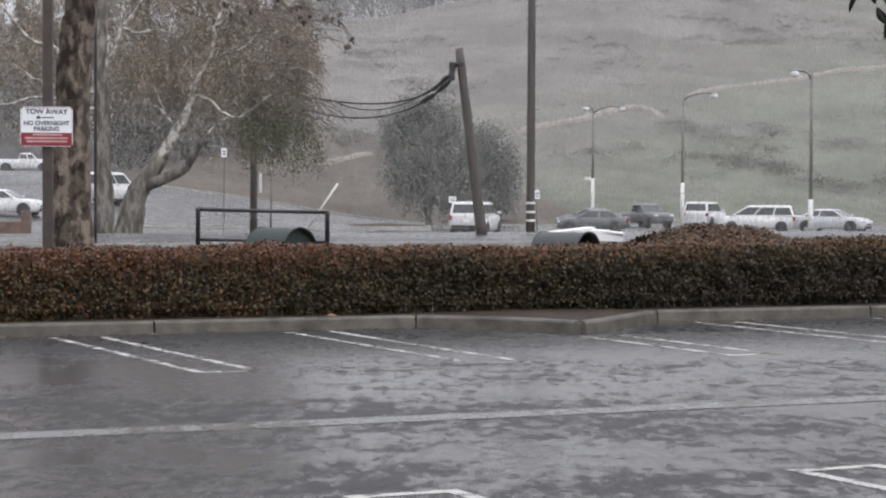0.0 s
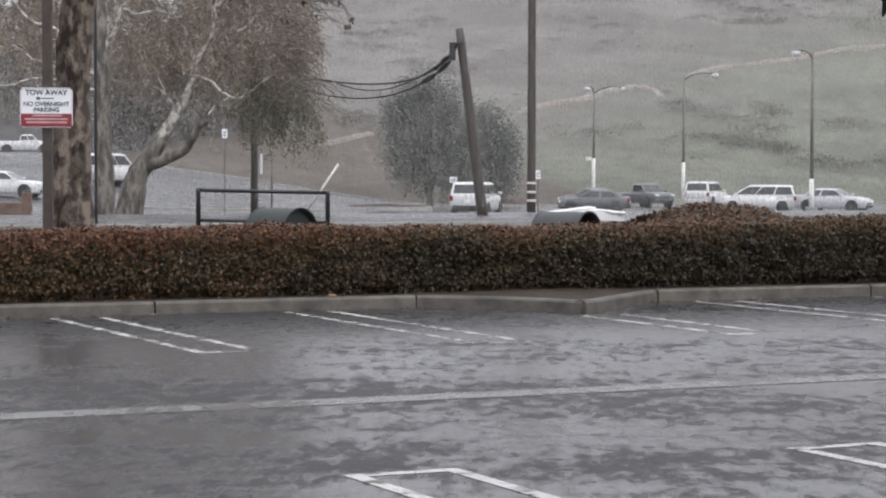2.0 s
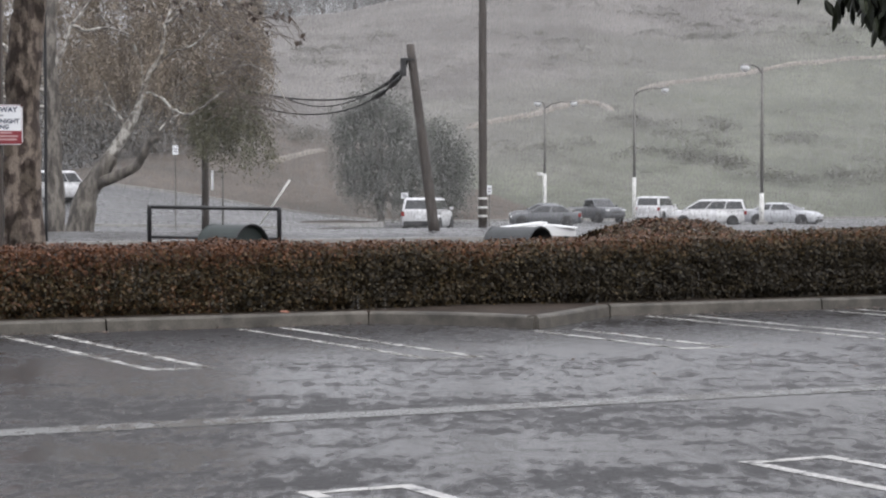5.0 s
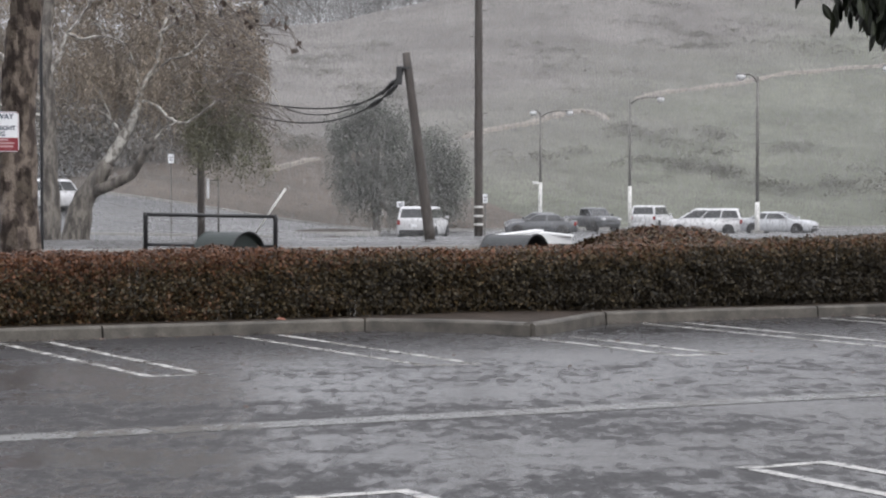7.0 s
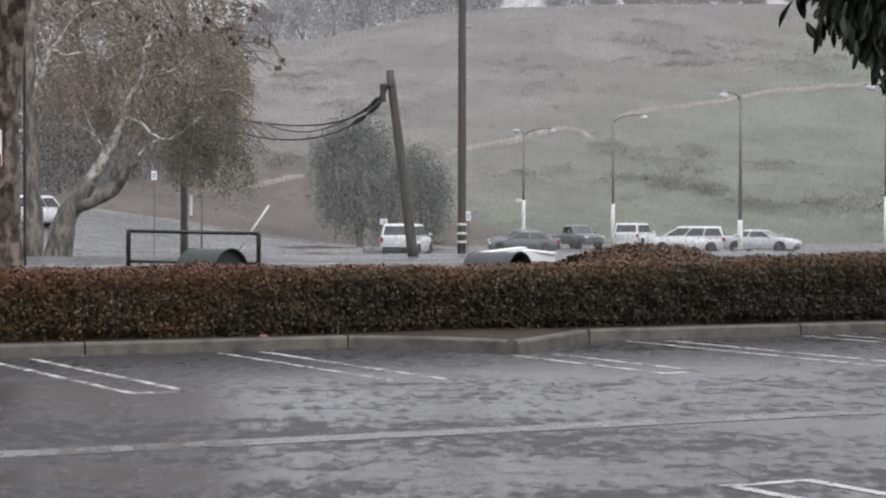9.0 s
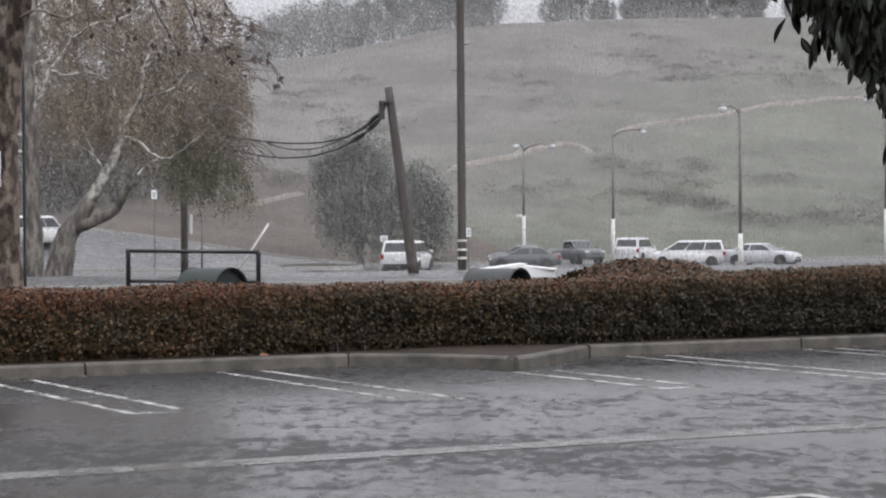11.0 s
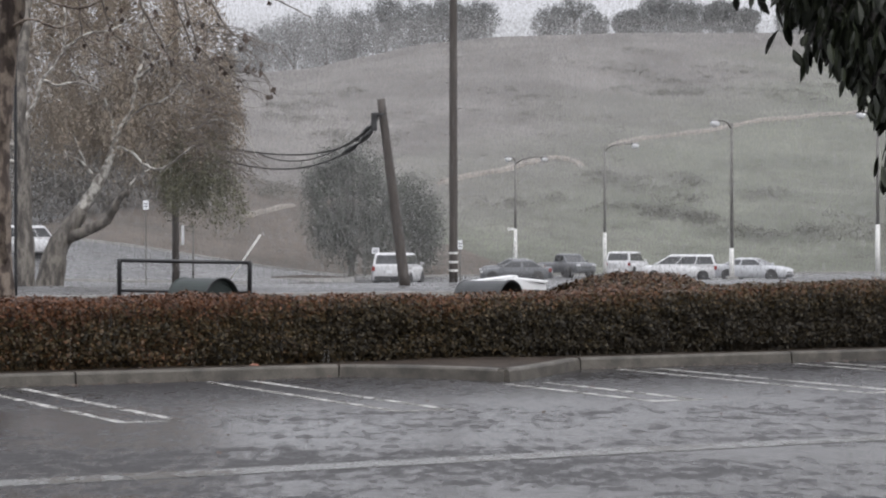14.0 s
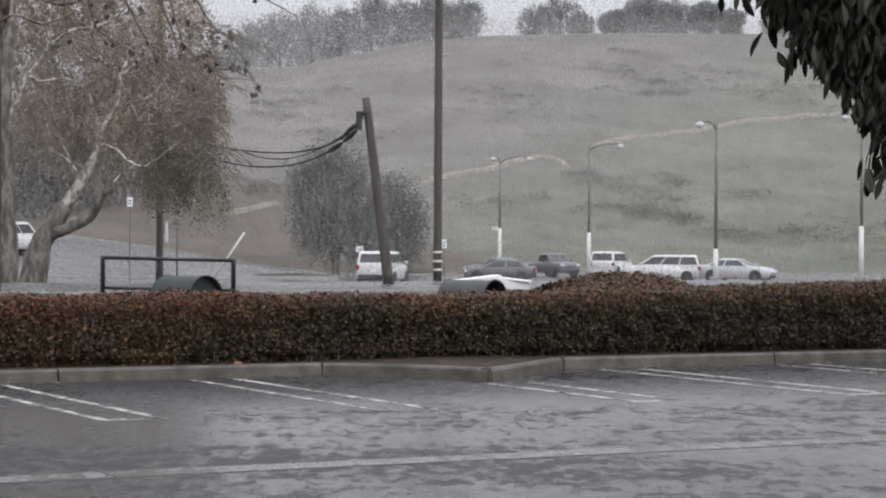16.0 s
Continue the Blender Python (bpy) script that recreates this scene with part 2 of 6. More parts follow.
def cards(name, centres, axes, sides, material, parent=None, label="", bend=0.0):
    """Many small leaves: a folded kite of two triangles pairs round each centre, along its axis and side vectors (numpy)."""
    n = len(centres)
    up = np.cross(axes, sides)
    ln = np.linalg.norm(up, axis=1, keepdims=True) + 1e-9
    up = up / ln * np.linalg.norm(sides, axis=1, keepdims=True) * bend
    v = np.empty((n, 4, 3))
    v[:, 0] = centres - axes * 0.5
    v[:, 1] = centres + sides * 0.5 + up
    v[:, 2] = centres + axes * 0.5
    v[:, 3] = centres - sides * 0.5 + up
    v = v.reshape(-1, 3)
    f = np.arange(n * 4).reshape(n, 4)
    tri = np.concatenate([f[:, [0, 1, 2]], f[:, [0, 2, 3]]])
    me = bpy.data.meshes.new(name)
    me.vertices.add(len(v))
    me.vertices.foreach_set("co", v.ravel())
    me.loops.add(len(tri) * 3)
    me.loops.foreach_set("vertex_index", tri.ravel().astype(np.int32))
    me.polygons.add(len(tri))
    me.polygons.foreach_set("loop_start", np.arange(0, len(tri) * 3, 3, dtype=np.int32))
    me.update(calc_edges=True)
    me.validate()
    return link(name, me, material, parent, label)


# ---- the lie of the land ----
# The kerb runs along U; N counts metres away from the camera's side, square to it.
UX, UY = 0.905, 0.425
KERB_N = 24.62
HILL_N = 146.0


def sn(s, n):
    return (UX * s - UY * n, UY * s + UX * n)


def to_n(x, y):
    return -UY * x + UX * y


def smooth(a, b, v):
    t = min(1.0, max(0.0, (v - a) / (b - a)))
    return t * t * (3 - 2 * t)


def ridge(x):
    return float(np.interp(x, (-120, -60, -24, -10, 16, 29, 77, 140), (30, 31, 32.5, 34, 40.8, 42.4, 45.4, 47)))


def ground_z(x, y):
    n = to_n(x, y)
    z = 0.10 * smooth(KERB_N, KERB_N + 0.6, n)
    z += 0.35 * smooth(28, 45, n)
    z -= 0.9 * smooth(58, 98, n) + 0.35 * smooth(98, 125, n)
    z += 3.1 * smooth(100, 150, n) * smooth(-2, 24, -x)
    z += 0.8 * smooth(146, 154, n) * smooth(22, 27, -x)
    foot = HILL_N + 40 * smooth(18, 30, -x)
    if n > foot:
        base = z
        t = min(1.0, (n - foot) / (370.0 - foot))
        z = base + (ridge(x) - base) * (0.80 * t + 0.20 * smooth(0, 1, t))
        w = smooth(foot, foot + 20, n)
        z += w * (1.1 * noise.noise((x * 0.035, y * 0.035, 3.1)) + 0.5 * noise.noise((x * 0.11, y * 0.11, 7.7)))
    return z


def build_ground():
    ns = [-260, -160, -80, -30, 0, 12, KERB_N]
    ns += list(np.arange(KERB_N + 0.3, 30, 0.7)) + list(np.arange(30, 62, 1.0)) + list(np.arange(62, 146, 2.0)) + list(np.arange(146, 200, 2.5))
    ns += list(np.arange(200, 380, 4.0)) + list(np.arange(380, 470, 15)) + [520, 700, 1100, 1900]
    ss = [-1500, -900, -600, -420, -320, -240, -180, -140, -110] + list(np.arange(-90, 20, 3.0)) + list(np.arange(20, 190, 4.0)) + [200, 230, 270, 330, 420, 560, 800, 1200, 1900]
    bm = bmesh.new()
    grid = []
    for n in ns:
        row = []
        for s in ss:
            x, y = sn(s, n)
            row.append(bm.verts.new((x, y, ground_z(x, y))))
        grid.append(row)
    for j in range(len(ns) - 1):
        for i in range(len(ss) - 1):
            f = bm.faces.new((grid[j][i], grid[j][i + 1], grid[j + 1][i + 1], grid[j + 1][i]))
            f.smooth = True
            n, s = (ns[j] + ns[j + 1]) / 2, (ss[i] + ss[i + 1]) / 2
            x, y = sn(s, n)
            if n < KERB_N:
                k = 0
            elif n < 44:
                k = 1
            elif n < HILL_N + 40 * smooth(18, 30, -x):
                k = 2
            else:
                k = 3
                if (n - HILL_N) * 0.8 + (x + 4) * 2.2 + 18 * noise.noise((x * 0.06, y * 0.06, 6)) < 30:
                    k = 4
                if x < -27 and n < 212:
                    k = 5
            f.material_index = k
    me = bpy.data.meshes.new("ground")
    bm.to_mesh(me)
    bm.free()
    for m in (M_LOT, M_SOIL, M_ROAD, M_HILL, M_BANK, M_TERRACE):
        me.materials.append(m)
    g = new("ground", me)
    return tagged(g, "rain-soaked asphalt lot, road and grassy hillside", "ground", kind="structure")


build_ground()



# ---- paint and kerb ----
def strip(bm, p, q, width, z):
    """A flat painted bar from p to q, a few millimetres thick."""
    p, q = Vector((*p, 0)), Vector((*q, 0))
    d = (q - p).normalized()
    side = Vector((-d.y, d.x, 0)) * width / 2
    lo = [bm.verts.new(c + Vector((0, 0, 0.0015))) for c in (p - side, q - side, q + side, p + side)]
    hi = [bm.verts.new(c + Vector((0, 0, z))) for c in (p - side, q - side, q + side, p + side)]
    bm.faces.new(hi)
    for k in range(4):
        bm.faces.new((lo[k], lo[(k + 1) % 4], hi[(k + 1) % 4], hi[k]))


def hairpin(s, n0, length, closed_far=False, width=0.55):
    """A hairpin stall marking: two long bars joined at one end."""
    bm = bmesh.new()
    a0, b0 = sn(s, n0), sn(s + width, n0)
    a1, b1 = sn(s, n0 - length), sn(s + width, n0 - length)
    strip(bm, a0, a1, 0.10, 0.005)
    strip(bm, b0, b1, 0.10, 0.005)
    e = 0.052
    if closed_far:
        strip(bm, sn(s + e, n0 - 0.05), sn(s + width - e, n0 - 0.05), 0.10, 0.005)
    else:
        strip(bm, sn(s + e, n0 - length + 0.05), sn(s + width - e, n0 - length + 0.05), 0.10, 0.005)
    ob = link("stall_marking", bm, M_PAINT)
    return tagged(ob, "worn white hairpin stall marking painted on wet asphalt", "road marking", group="stall markings", kind="structure")


S0 = UX * -4.39 + UY * 24.9
N0 = to_n(-4.39, 24.9)
for k in range(-3, 9):
    short = 1.95 if k == 2 else 0.0
    hairpin(S0 + 2.87 * k + (0.1 if k == 2 else 0), N0 - short, 5.2 - short)
S5 = UX * -0.45 + UY * 12.0
N5 = to_n(-0.45, 12.0)
for k in range(-3, 5):
    hairpin(S5 + 2.93 * k, N5 + 0.05, 5.2, closed_far=True, width=0.6)

# valley gutter: concrete slabs end to end across the lot
GN = to_n(0, 16.26)
for k in range(-9, 12):
    bm = bmesh.new()
    s0 = -1.02 + 3.05 * k
    strip(bm, sn(s0 + 0.01, GN), sn(s0 + 3.04, GN), 0.38, 0.006)
    tagged(link("gutter_slab", bm, M_GUTTER), "pale wet concrete drainage gutter slab", "gutter", group="gutter slabs", kind="structure")


def kerb_run(pts, name="kerb"):
    """One kerb stone following plan points, with a rounded top edge, on the lot's edge."""
    bm = bmesh.new()
    prof = ((0, 0.0), (0.012, 0.125), (0.03, 0.148), (0.05, 0.155), (0.16, 0.155), (0.16, 0.0))
    rows = []
    for i, p in enumerate(pts):
        a, b = Vector(pts[max(i - 1, 0)]), Vector(pts[min(i + 1, len(pts) - 1)])
        d = (b - a).normalized()
        side = Vector((-d.y, d.x))
        rows.append([bm.verts.new((p[0] + side.x * o, p[1] + side.y * o, h)) for o, h in prof])
    for r0, r1 in zip(rows, rows[1:]):
        for k in range(len(prof) - 1):
            bm.faces.new((r0[k], r1[k], r1[k + 1], r0[k + 1]))
    bm.faces.new(rows[0])
    bm.faces.new(rows[-1][::-1])
    ob = link(name, bm, M_CURB)
    return tagged(ob, "wet grey-brown concrete kerb section edging the planting bed", "kerb", group="kerb sections", kind="structure")


def kp(x):
    return (x, 27.2 + 0.47 * x)


def run(a, b, gap=0.012, n=6):
    a, b = Vector(a), Vector(b)
    d = (b - a).normalized() * gap
    return [tuple((a + d).lerp(b - d, i / n)) for i in range(n + 1)]


BULGE = [(-0.25, 27.08), (0.6, 26.85), (1.2, 26.5), (1.72, 26.02)]
BACK = [(1.80, 26.02), (2.1, 26.6), (2.45, 27.4), (2.9, 28.55)]
xs = [-19.0, -15.6, -12.2, -8.8, -5.6, -3.32, -0.25]
for a, b in zip(xs, xs[1:]):
    kerb_run(run(kp(a), kp(b)))
kerb_run(BULGE)
kerb_run(BACK)
xs = [2.91, 6.0, 9.4, 12.8, 16.2, 19.6, 23.0, 27.0]
for a, b in zip(xs, xs[1:]):
    kerb_run(run(kp(a), kp(b)))

# soil of the planting bed, behind the kerb
bm = bmesh.new()
front = [kp(-19.0)] + [kp(-8)] + BULGE + BACK + [kp(8), kp(27.0)]
f1, f2 = [], []
for x, y in front:
    f1.append(bm.verts.new((x - 0.05, y + 0.10, 0.135)))
    xx, yy = x - UY * 0.9, y + UX * 0.9
    f2.append(bm.verts.new((x - UY * 4.2, max(yy, kp(x)[1] + 3.2), 0.20)))
for i in range(len(front) - 1):
    bm.faces.new((f1[i], f1[i + 1], f2[i + 1], f2[i]))
tagged(link("planting_bed", bm, M_SOIL), "dark wet soil of the planting bed behind the kerb", "planting bed", kind="structure")


# ---- more materials ----
M_BARK = mat("mottled_sycamore_bark", (0.185, 0.148, 0.118), 0.7, dark=(0.045, 0.030, 0.023), scale=4.2, soft_edge=0.07, mix=0.6, bump=0.8, bump_scale=22, stretch=(1.4, 1.4, 0.9), bump_dist=0.03)
M_BARK_GREY = mat("grey_sycamore_bark", (0.185, 0.166, 0.143), 0.7, dark=(0.06, 0.052, 0.045), scale=3.5, soft_edge=0.1, mix=0.6, bump=0.8, bump_scale=18, stretch=(1.6, 1.6, 0.6), bump_dist=0.03)
M_BARK_PALE = mat("pale_sycamore_bark", (0.47, 0.45, 0.41), 0.7, dark=(0.13, 0.115, 0.10), scale=4.5, soft_edge=0.08, mix=0.4, bump=0.4, bump_scale=12)
M_TWIG = mat("wet_twig", (0.15, 0.125, 0.105), 0.6, dark=(0.09, 0.075, 0.065), scale=3, bump=0)
M_BROWN_LEAF = mat("brown_hanging_leaves", (0.345, 0.285, 0.225), 0.7, dark=(0.245, 0.208, 0.168), scale=0.5, mix=0.2, bump=0, rand=0.25, spec=0.2)
M_OLIVE_LEAF = mat("dull_olive_leaves", (0.175, 0.170, 0.115), 0.7, dark=(0.115, 0.114, 0.078), scale=0.5, mix=0.2, bump=0, rand=0.25, spec=0.2)
# grey-green lifted a little, carrying some of the haze in its colour
M_GREYGREEN = mat("grey_green_foliage", (0.170, 0.178, 0.158), 0.7, dark=(0.122, 0.129, 0.114), scale=0.35, mix=0.2, bump=0, rand=0.2, spec=0.2)
M_BROWNGREEN = mat("dull_brown_green_foliage", (0.17, 0.155, 0.13), 0.7, dark=(0.11, 0.10, 0.085), scale=0.4, mix=0.2, bump=0, rand=0.3, spec=0.2)
# skyline foliage, greyed and paled: rain haze is put into the colour
M_FARLEAF = mat("haze_paled_foliage", (0.235, 0.243, 0.24), 0.8, dark=(0.18, 0.187, 0.185), scale=0.1, mix=0.2, bump=0, rand=0.1, spec=0.1)
# scrub colour likewise raised to hold some haze
M_SCRUB = mat("sage_scrub", (0.148, 0.147, 0.123), 0.8, dark=(0.104, 0.104, 0.086), scale=0.15, mix=0.2, bump=0, rand=0.3, spec=0.1)
M_DEADLEAF = mat("dead_brown_leaf", (0.09, 0.06, 0.045), 0.6, dark=(0.04, 0.03, 0.025), scale=9, bump=0, rand=0.4)
M_LEAF = mat("dark_glossy_leaf", (0.045, 0.052, 0.030), 0.32, dark=(0.018, 0.022, 0.014), scale=14, bump=0.2, bump_scale=60, rand=0.5, spec=0.45)
M_DARKBARK = mat("dark_wet_bark", (0.045, 0.04, 0.035), 0.6, dark=(0.02, 0.018, 0.016), scale=8, bump=0.6)
M_CONCRETE = mat("grey_concrete", (0.30, 0.295, 0.28), 0.7, dark=(0.21, 0.205, 0.195), scale=3, bump=0.2)
M_BRICK = mat("brown_block", (0.30, 0.20, 0.155), 0.75, dark=(0.19, 0.125, 0.10), scale=5, bump=0.3, rand=0.15)
M_DRUM = mat("dark_green_steel", (0.033, 0.042, 0.039), 0.5, spec=0.3, dark=(0.022, 0.029, 0.027), scale=5, bump=0.1)
M_GREYDRUM = mat("charcoal_grey_steel", (0.055, 0.058, 0.059), 0.5, spec=0.3, dark=(0.038, 0.04, 0.041), scale=5, bump=0.1)
M_TYRE = mat("wet_rubber", (0.02, 0.02, 0.021), 0.55, dark=(0.012, 0.012, 0.012), scale=12, bump=0.2)
M_RIM = mat("alloy_rim", (0.42, 0.42, 0.43), 0.3, metal=0.8, scale=9, bump=0)
M_GLASS = mat("dark_car_glass", (0.035, 0.038, 0.04), 0.05, dark=(0.02, 0.022, 0.024), scale=2, mix=0.1, bump=0, spec=0.7)
M_TAIL = mat("red_lamp_lens", (0.30, 0.02, 0.018), 0.15, scale=20, bump=0)
M_LENS = mat("clear_lamp_lens", (0.85, 0.86, 0.87), 0.1, scale=20, mix=0.1, bump=0, spec=0.8)
M_BUMPER = mat("dark_plastic_trim", (0.03, 0.03, 0.031), 0.5, scale=10, bump=0.1)
M_SIGN = mat("white_sign_sheet", (0.80, 0.81, 0.83), 0.35, dark=(0.74, 0.75, 0.77), scale=4, mix=0.1, bump=0)
M_SIGNRED = mat("red_sign_band", (0.24, 0.028, 0.04), 0.4, dark=(0.19, 0.022, 0.03), scale=5, mix=0.2, bump=0)
M_SIGNINK = mat("dark_blue_ink", (0.035, 0.045, 0.09), 0.45, scale=9, mix=0.1, bump=0)
M_SIGNPINK = mat("pale_red_ink", (0.62, 0.38, 0.38), 0.45, scale=9, mix=0.1, bump=0)
M_WIRE = mat("black_cable_sheath", (0.018, 0.018, 0.019), 0.5, scale=10, bump=0.1)
M_PLASTIC = mat("white_plastic_panel", (0.80, 0.80, 0.80), 0.4, dark=(0.70, 0.70, 0.70), scale=3, mix=0.15, bump=0.05)
M_ORANGE = mat("faded_orange_litter", (0.28, 0.12, 0.08), 0.6, scale=20, bump=0.2)


def paint(name, c, dark=None):
    return mat(name, c, 0.3, dark=dark or tuple(v * 0.88 for v in c), scale=1.5, mix=0.08, bump=0, coat=0.6)


P_WHITE = paint("white_car_paint", (0.66, 0.66, 0.67))
P_SILVER = paint("silver_car_paint", (0.50, 0.51, 0.53))
P_DARK = paint("charcoal_car_paint", (0.085, 0.09, 0.098))
P_GREY = paint("slate_car_paint", (0.13, 0.135, 0.145))


def hedge_leaf_material():
    """Small glossy leaves, green with wine-brown young ones towards the tips and in patches."""
    m = bpy.data.materials.new("hedge_leaves")
    m.use_nodes = True
    n, l = m.node_tree.nodes, m.node_tree.links
    b = n["Principled BSDF"]
    b.inputs["Roughness"].default_value = 0.36
    b.inputs["Specular IOR Level"].default_value = 0.18
    tc = n.new("ShaderNodeTexCoord")
    nz = n.new("ShaderNodeTexNoise")
    nz.inputs["Scale"].default_value, nz.inputs["Detail"].default_value = 0.8, 5
    l.new(tc.outputs["Object"], nz.inputs["Vector"])
    geo = n.new("ShaderNodeNewGeometry")
    sep = n.new("ShaderNodeSeparateXYZ")
    l.new(tc.outputs["Object"], sep.inputs[0])

    def math_node(op, a, bval):
        k = n.new("ShaderNodeMath")
        k.operation = op
        l.new(a, k.inputs[0])
        if isinstance(bval, float):
            k.inputs[1].default_value = bval
        else:
            l.new(bval, k.inputs[1])
        return k.outputs[0]
    zr = n.new("ShaderNodeMapRange")
    zr.inputs["From Min"].default_value, zr.inputs["From Max"].default_value = 0.62, 1.02
    l.new(sep.outputs["Z"], zr.inputs["Value"])
    tipness = math_node("MULTIPLY", zr.outputs[0], 0.62)
    leftness = math_node("MULTIPLY", sep.outputs["X"], -0.046)
    f = math_node("ADD", tipness, leftness)
    f = math_node("ADD", f, math_node("MULTIPLY", nz.outputs["Fac"], 0.9))
    f = math_node("ADD", f, math_node("MULTIPLY", geo.outputs["Random Per Island"], 0.6))
    mr = n.new("ShaderNodeMapRange")
    mr.inputs["From Min"].default_value, mr.inputs["From Max"].default_value = 0.56, 1.34
    l.new(f, mr.inputs["Value"])
    cr = n.new("ShaderNodeValToRGB")
    cr.color_ramp.elements[0].color = (0.023, 0.018, 0.011, 1)
    cr.color_ramp.elements[1].color = (0.098, 0.042, 0.021, 1)
    e = cr.color_ramp.elements.new(0.35)
    e.color = (0.048, 0.037, 0.019, 1)
    e = cr.color_ramp.elements.new(0.62)
    e.color = (0.072, 0.047, 0.022, 1)
    l.new(mr.outputs[0], cr.inputs[0])
    hs = n.new("ShaderNodeHueSaturation")
    v = n.new("ShaderNodeMapRange")
    v.inputs["To Min"].default_value, v.inputs["To Max"].default_value = 0.4, 1.4
    l.new(math_node("FRACT", math_node("MULTIPLY", geo.outputs["Random Per Island"], 7.3), 0.0), v.inputs["Value"])
    l.new(v.outputs[0], hs.inputs["Value"])
    l.new(cr.outputs[0], hs.inputs["Color"])
    l.new(hs.outputs[0], b.inputs["Base Color"])
    return m


M_HEDGE = hedge_leaf_material()
# core colour: brown twigs with the shade between leaves put into it
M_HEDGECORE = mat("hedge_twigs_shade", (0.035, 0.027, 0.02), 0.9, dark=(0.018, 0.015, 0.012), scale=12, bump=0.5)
rng = np.random.default_rng(5)


def unit(v):
    return v / (np.linalg.norm(v, axis=1, keepdims=True) + 1e-9)


def rand_dirs(n):
    return unit(rng.normal(size=(n, 3)))


# ---- hedge ----
def hedge_top(x):
    return 1.0 + 0.012 * x - 0.075 * smooth(-2, 1, x) + 0.05 * smooth(4, 8, x) + 0.035 * noise.noise((x * 0.9, 0, 0)) + 0.03 * noise.noise((x * 2.7, 4, 0))


def build_hedge():
    h = thing("hedge", "clipped hedge with small wet green and wine-brown leaves", "hedge")
    x0, x1, depth = -19.0, 27.0, 1.5
    bm = bmesh.new()
    rows = []
    xs_ = np.arange(x0, x1 + 0.01, 0.35)
    for x in xs_:
        t = hedge_top(x) - 0.06
        yf = kp(x)[1] + 0.66
        w = 0.05 * noise.noise((x * 1.3, 2.2, 0))
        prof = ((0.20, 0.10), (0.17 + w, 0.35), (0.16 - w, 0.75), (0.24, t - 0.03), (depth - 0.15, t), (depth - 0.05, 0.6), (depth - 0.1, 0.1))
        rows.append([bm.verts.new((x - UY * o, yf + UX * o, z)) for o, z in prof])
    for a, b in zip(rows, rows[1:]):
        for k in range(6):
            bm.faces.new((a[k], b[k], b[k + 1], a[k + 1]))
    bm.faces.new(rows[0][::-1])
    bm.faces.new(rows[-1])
    part("shade_core", bm, M_HEDGECORE, h, "solid dark core inside the hedge, coloured as shaded twigs", smooth=True)
    # leaves: front, top and the soft rounded shoulder between
    def place(n, lo, hi, size, face):
        x = rng.uniform(lo, hi, n)
        top = np.array([hedge_top(v) for v in x])
        if face == "front":
            z = 0.10 + (top - 0.10) * rng.uniform(0, 1, n) ** 0.9
            bulge = np.array([0.07 * noise.noise((a * 1.1, 2.2, b)) + 0.085 * noise.noise((a * 3.6, b * 3.6, 1)) + 0.05 * noise.noise((a * 9, b * 9, 6)) for a, b in zip(x, z)])
            o = rng.normal(0.03, 0.035, n) + bulge + 0.10 * np.clip((z - top + 0.10) / 0.10, 0, 1) ** 2 + 0.06 * (z < 0.25)
            gap = np.exp(-((x - 4.45) / 0.30) ** 2)
            o = o + 0.07 * gap
            nor = np.array([[UY, -UX, 0.35]])
        else:
            o = rng.uniform(0.05, depth, n)
            lump = np.array([0.03 * noise.noise((a * 2.2, b * 2.2, 9)) + 0.03 * noise.noise((a * 7, b * 7, 3)) for a, b in zip(x, o)])
            z = top + rng.normal(-0.01, 0.022, n) + lump
            nor = np.array([[0, -0.25, 1.0]])
        y = 27.2 + 0.47 * x + 0.66
        c = np.stack([x - UY * o, y + UX * o, z], 1)
        nrm = unit(nor + rng.normal(size=(n, 3)) * 0.55)
        ax = unit(np.cross(nrm, rand_dirs(n)))
        sd = np.cross(nrm, ax)
        k = size * rng.uniform(0.6, 1.6, (n, 1))
        return c, ax * k, sd * k * 0.62
    sets = [place(64000, -7.6, 10.2, 0.043, "front"), place(34000, -7.6, 10.2, 0.043, "top"),
            place(9000, -19, -7.6, 0.08, "front"), place(12000, 10.2, 27, 0.08, "front"),
            place(6000, -19, -7.6, 0.08, "top"), place(8000, 10.2, 27, 0.08, "top")]
    c, a, s_ = (np.concatenate([q[i] for q in sets]) for i in range(3))
    tagged(cards("leaves", c, a, s_, M_HEDGE, h, bend=0.18), kind="stuff")


build_hedge()


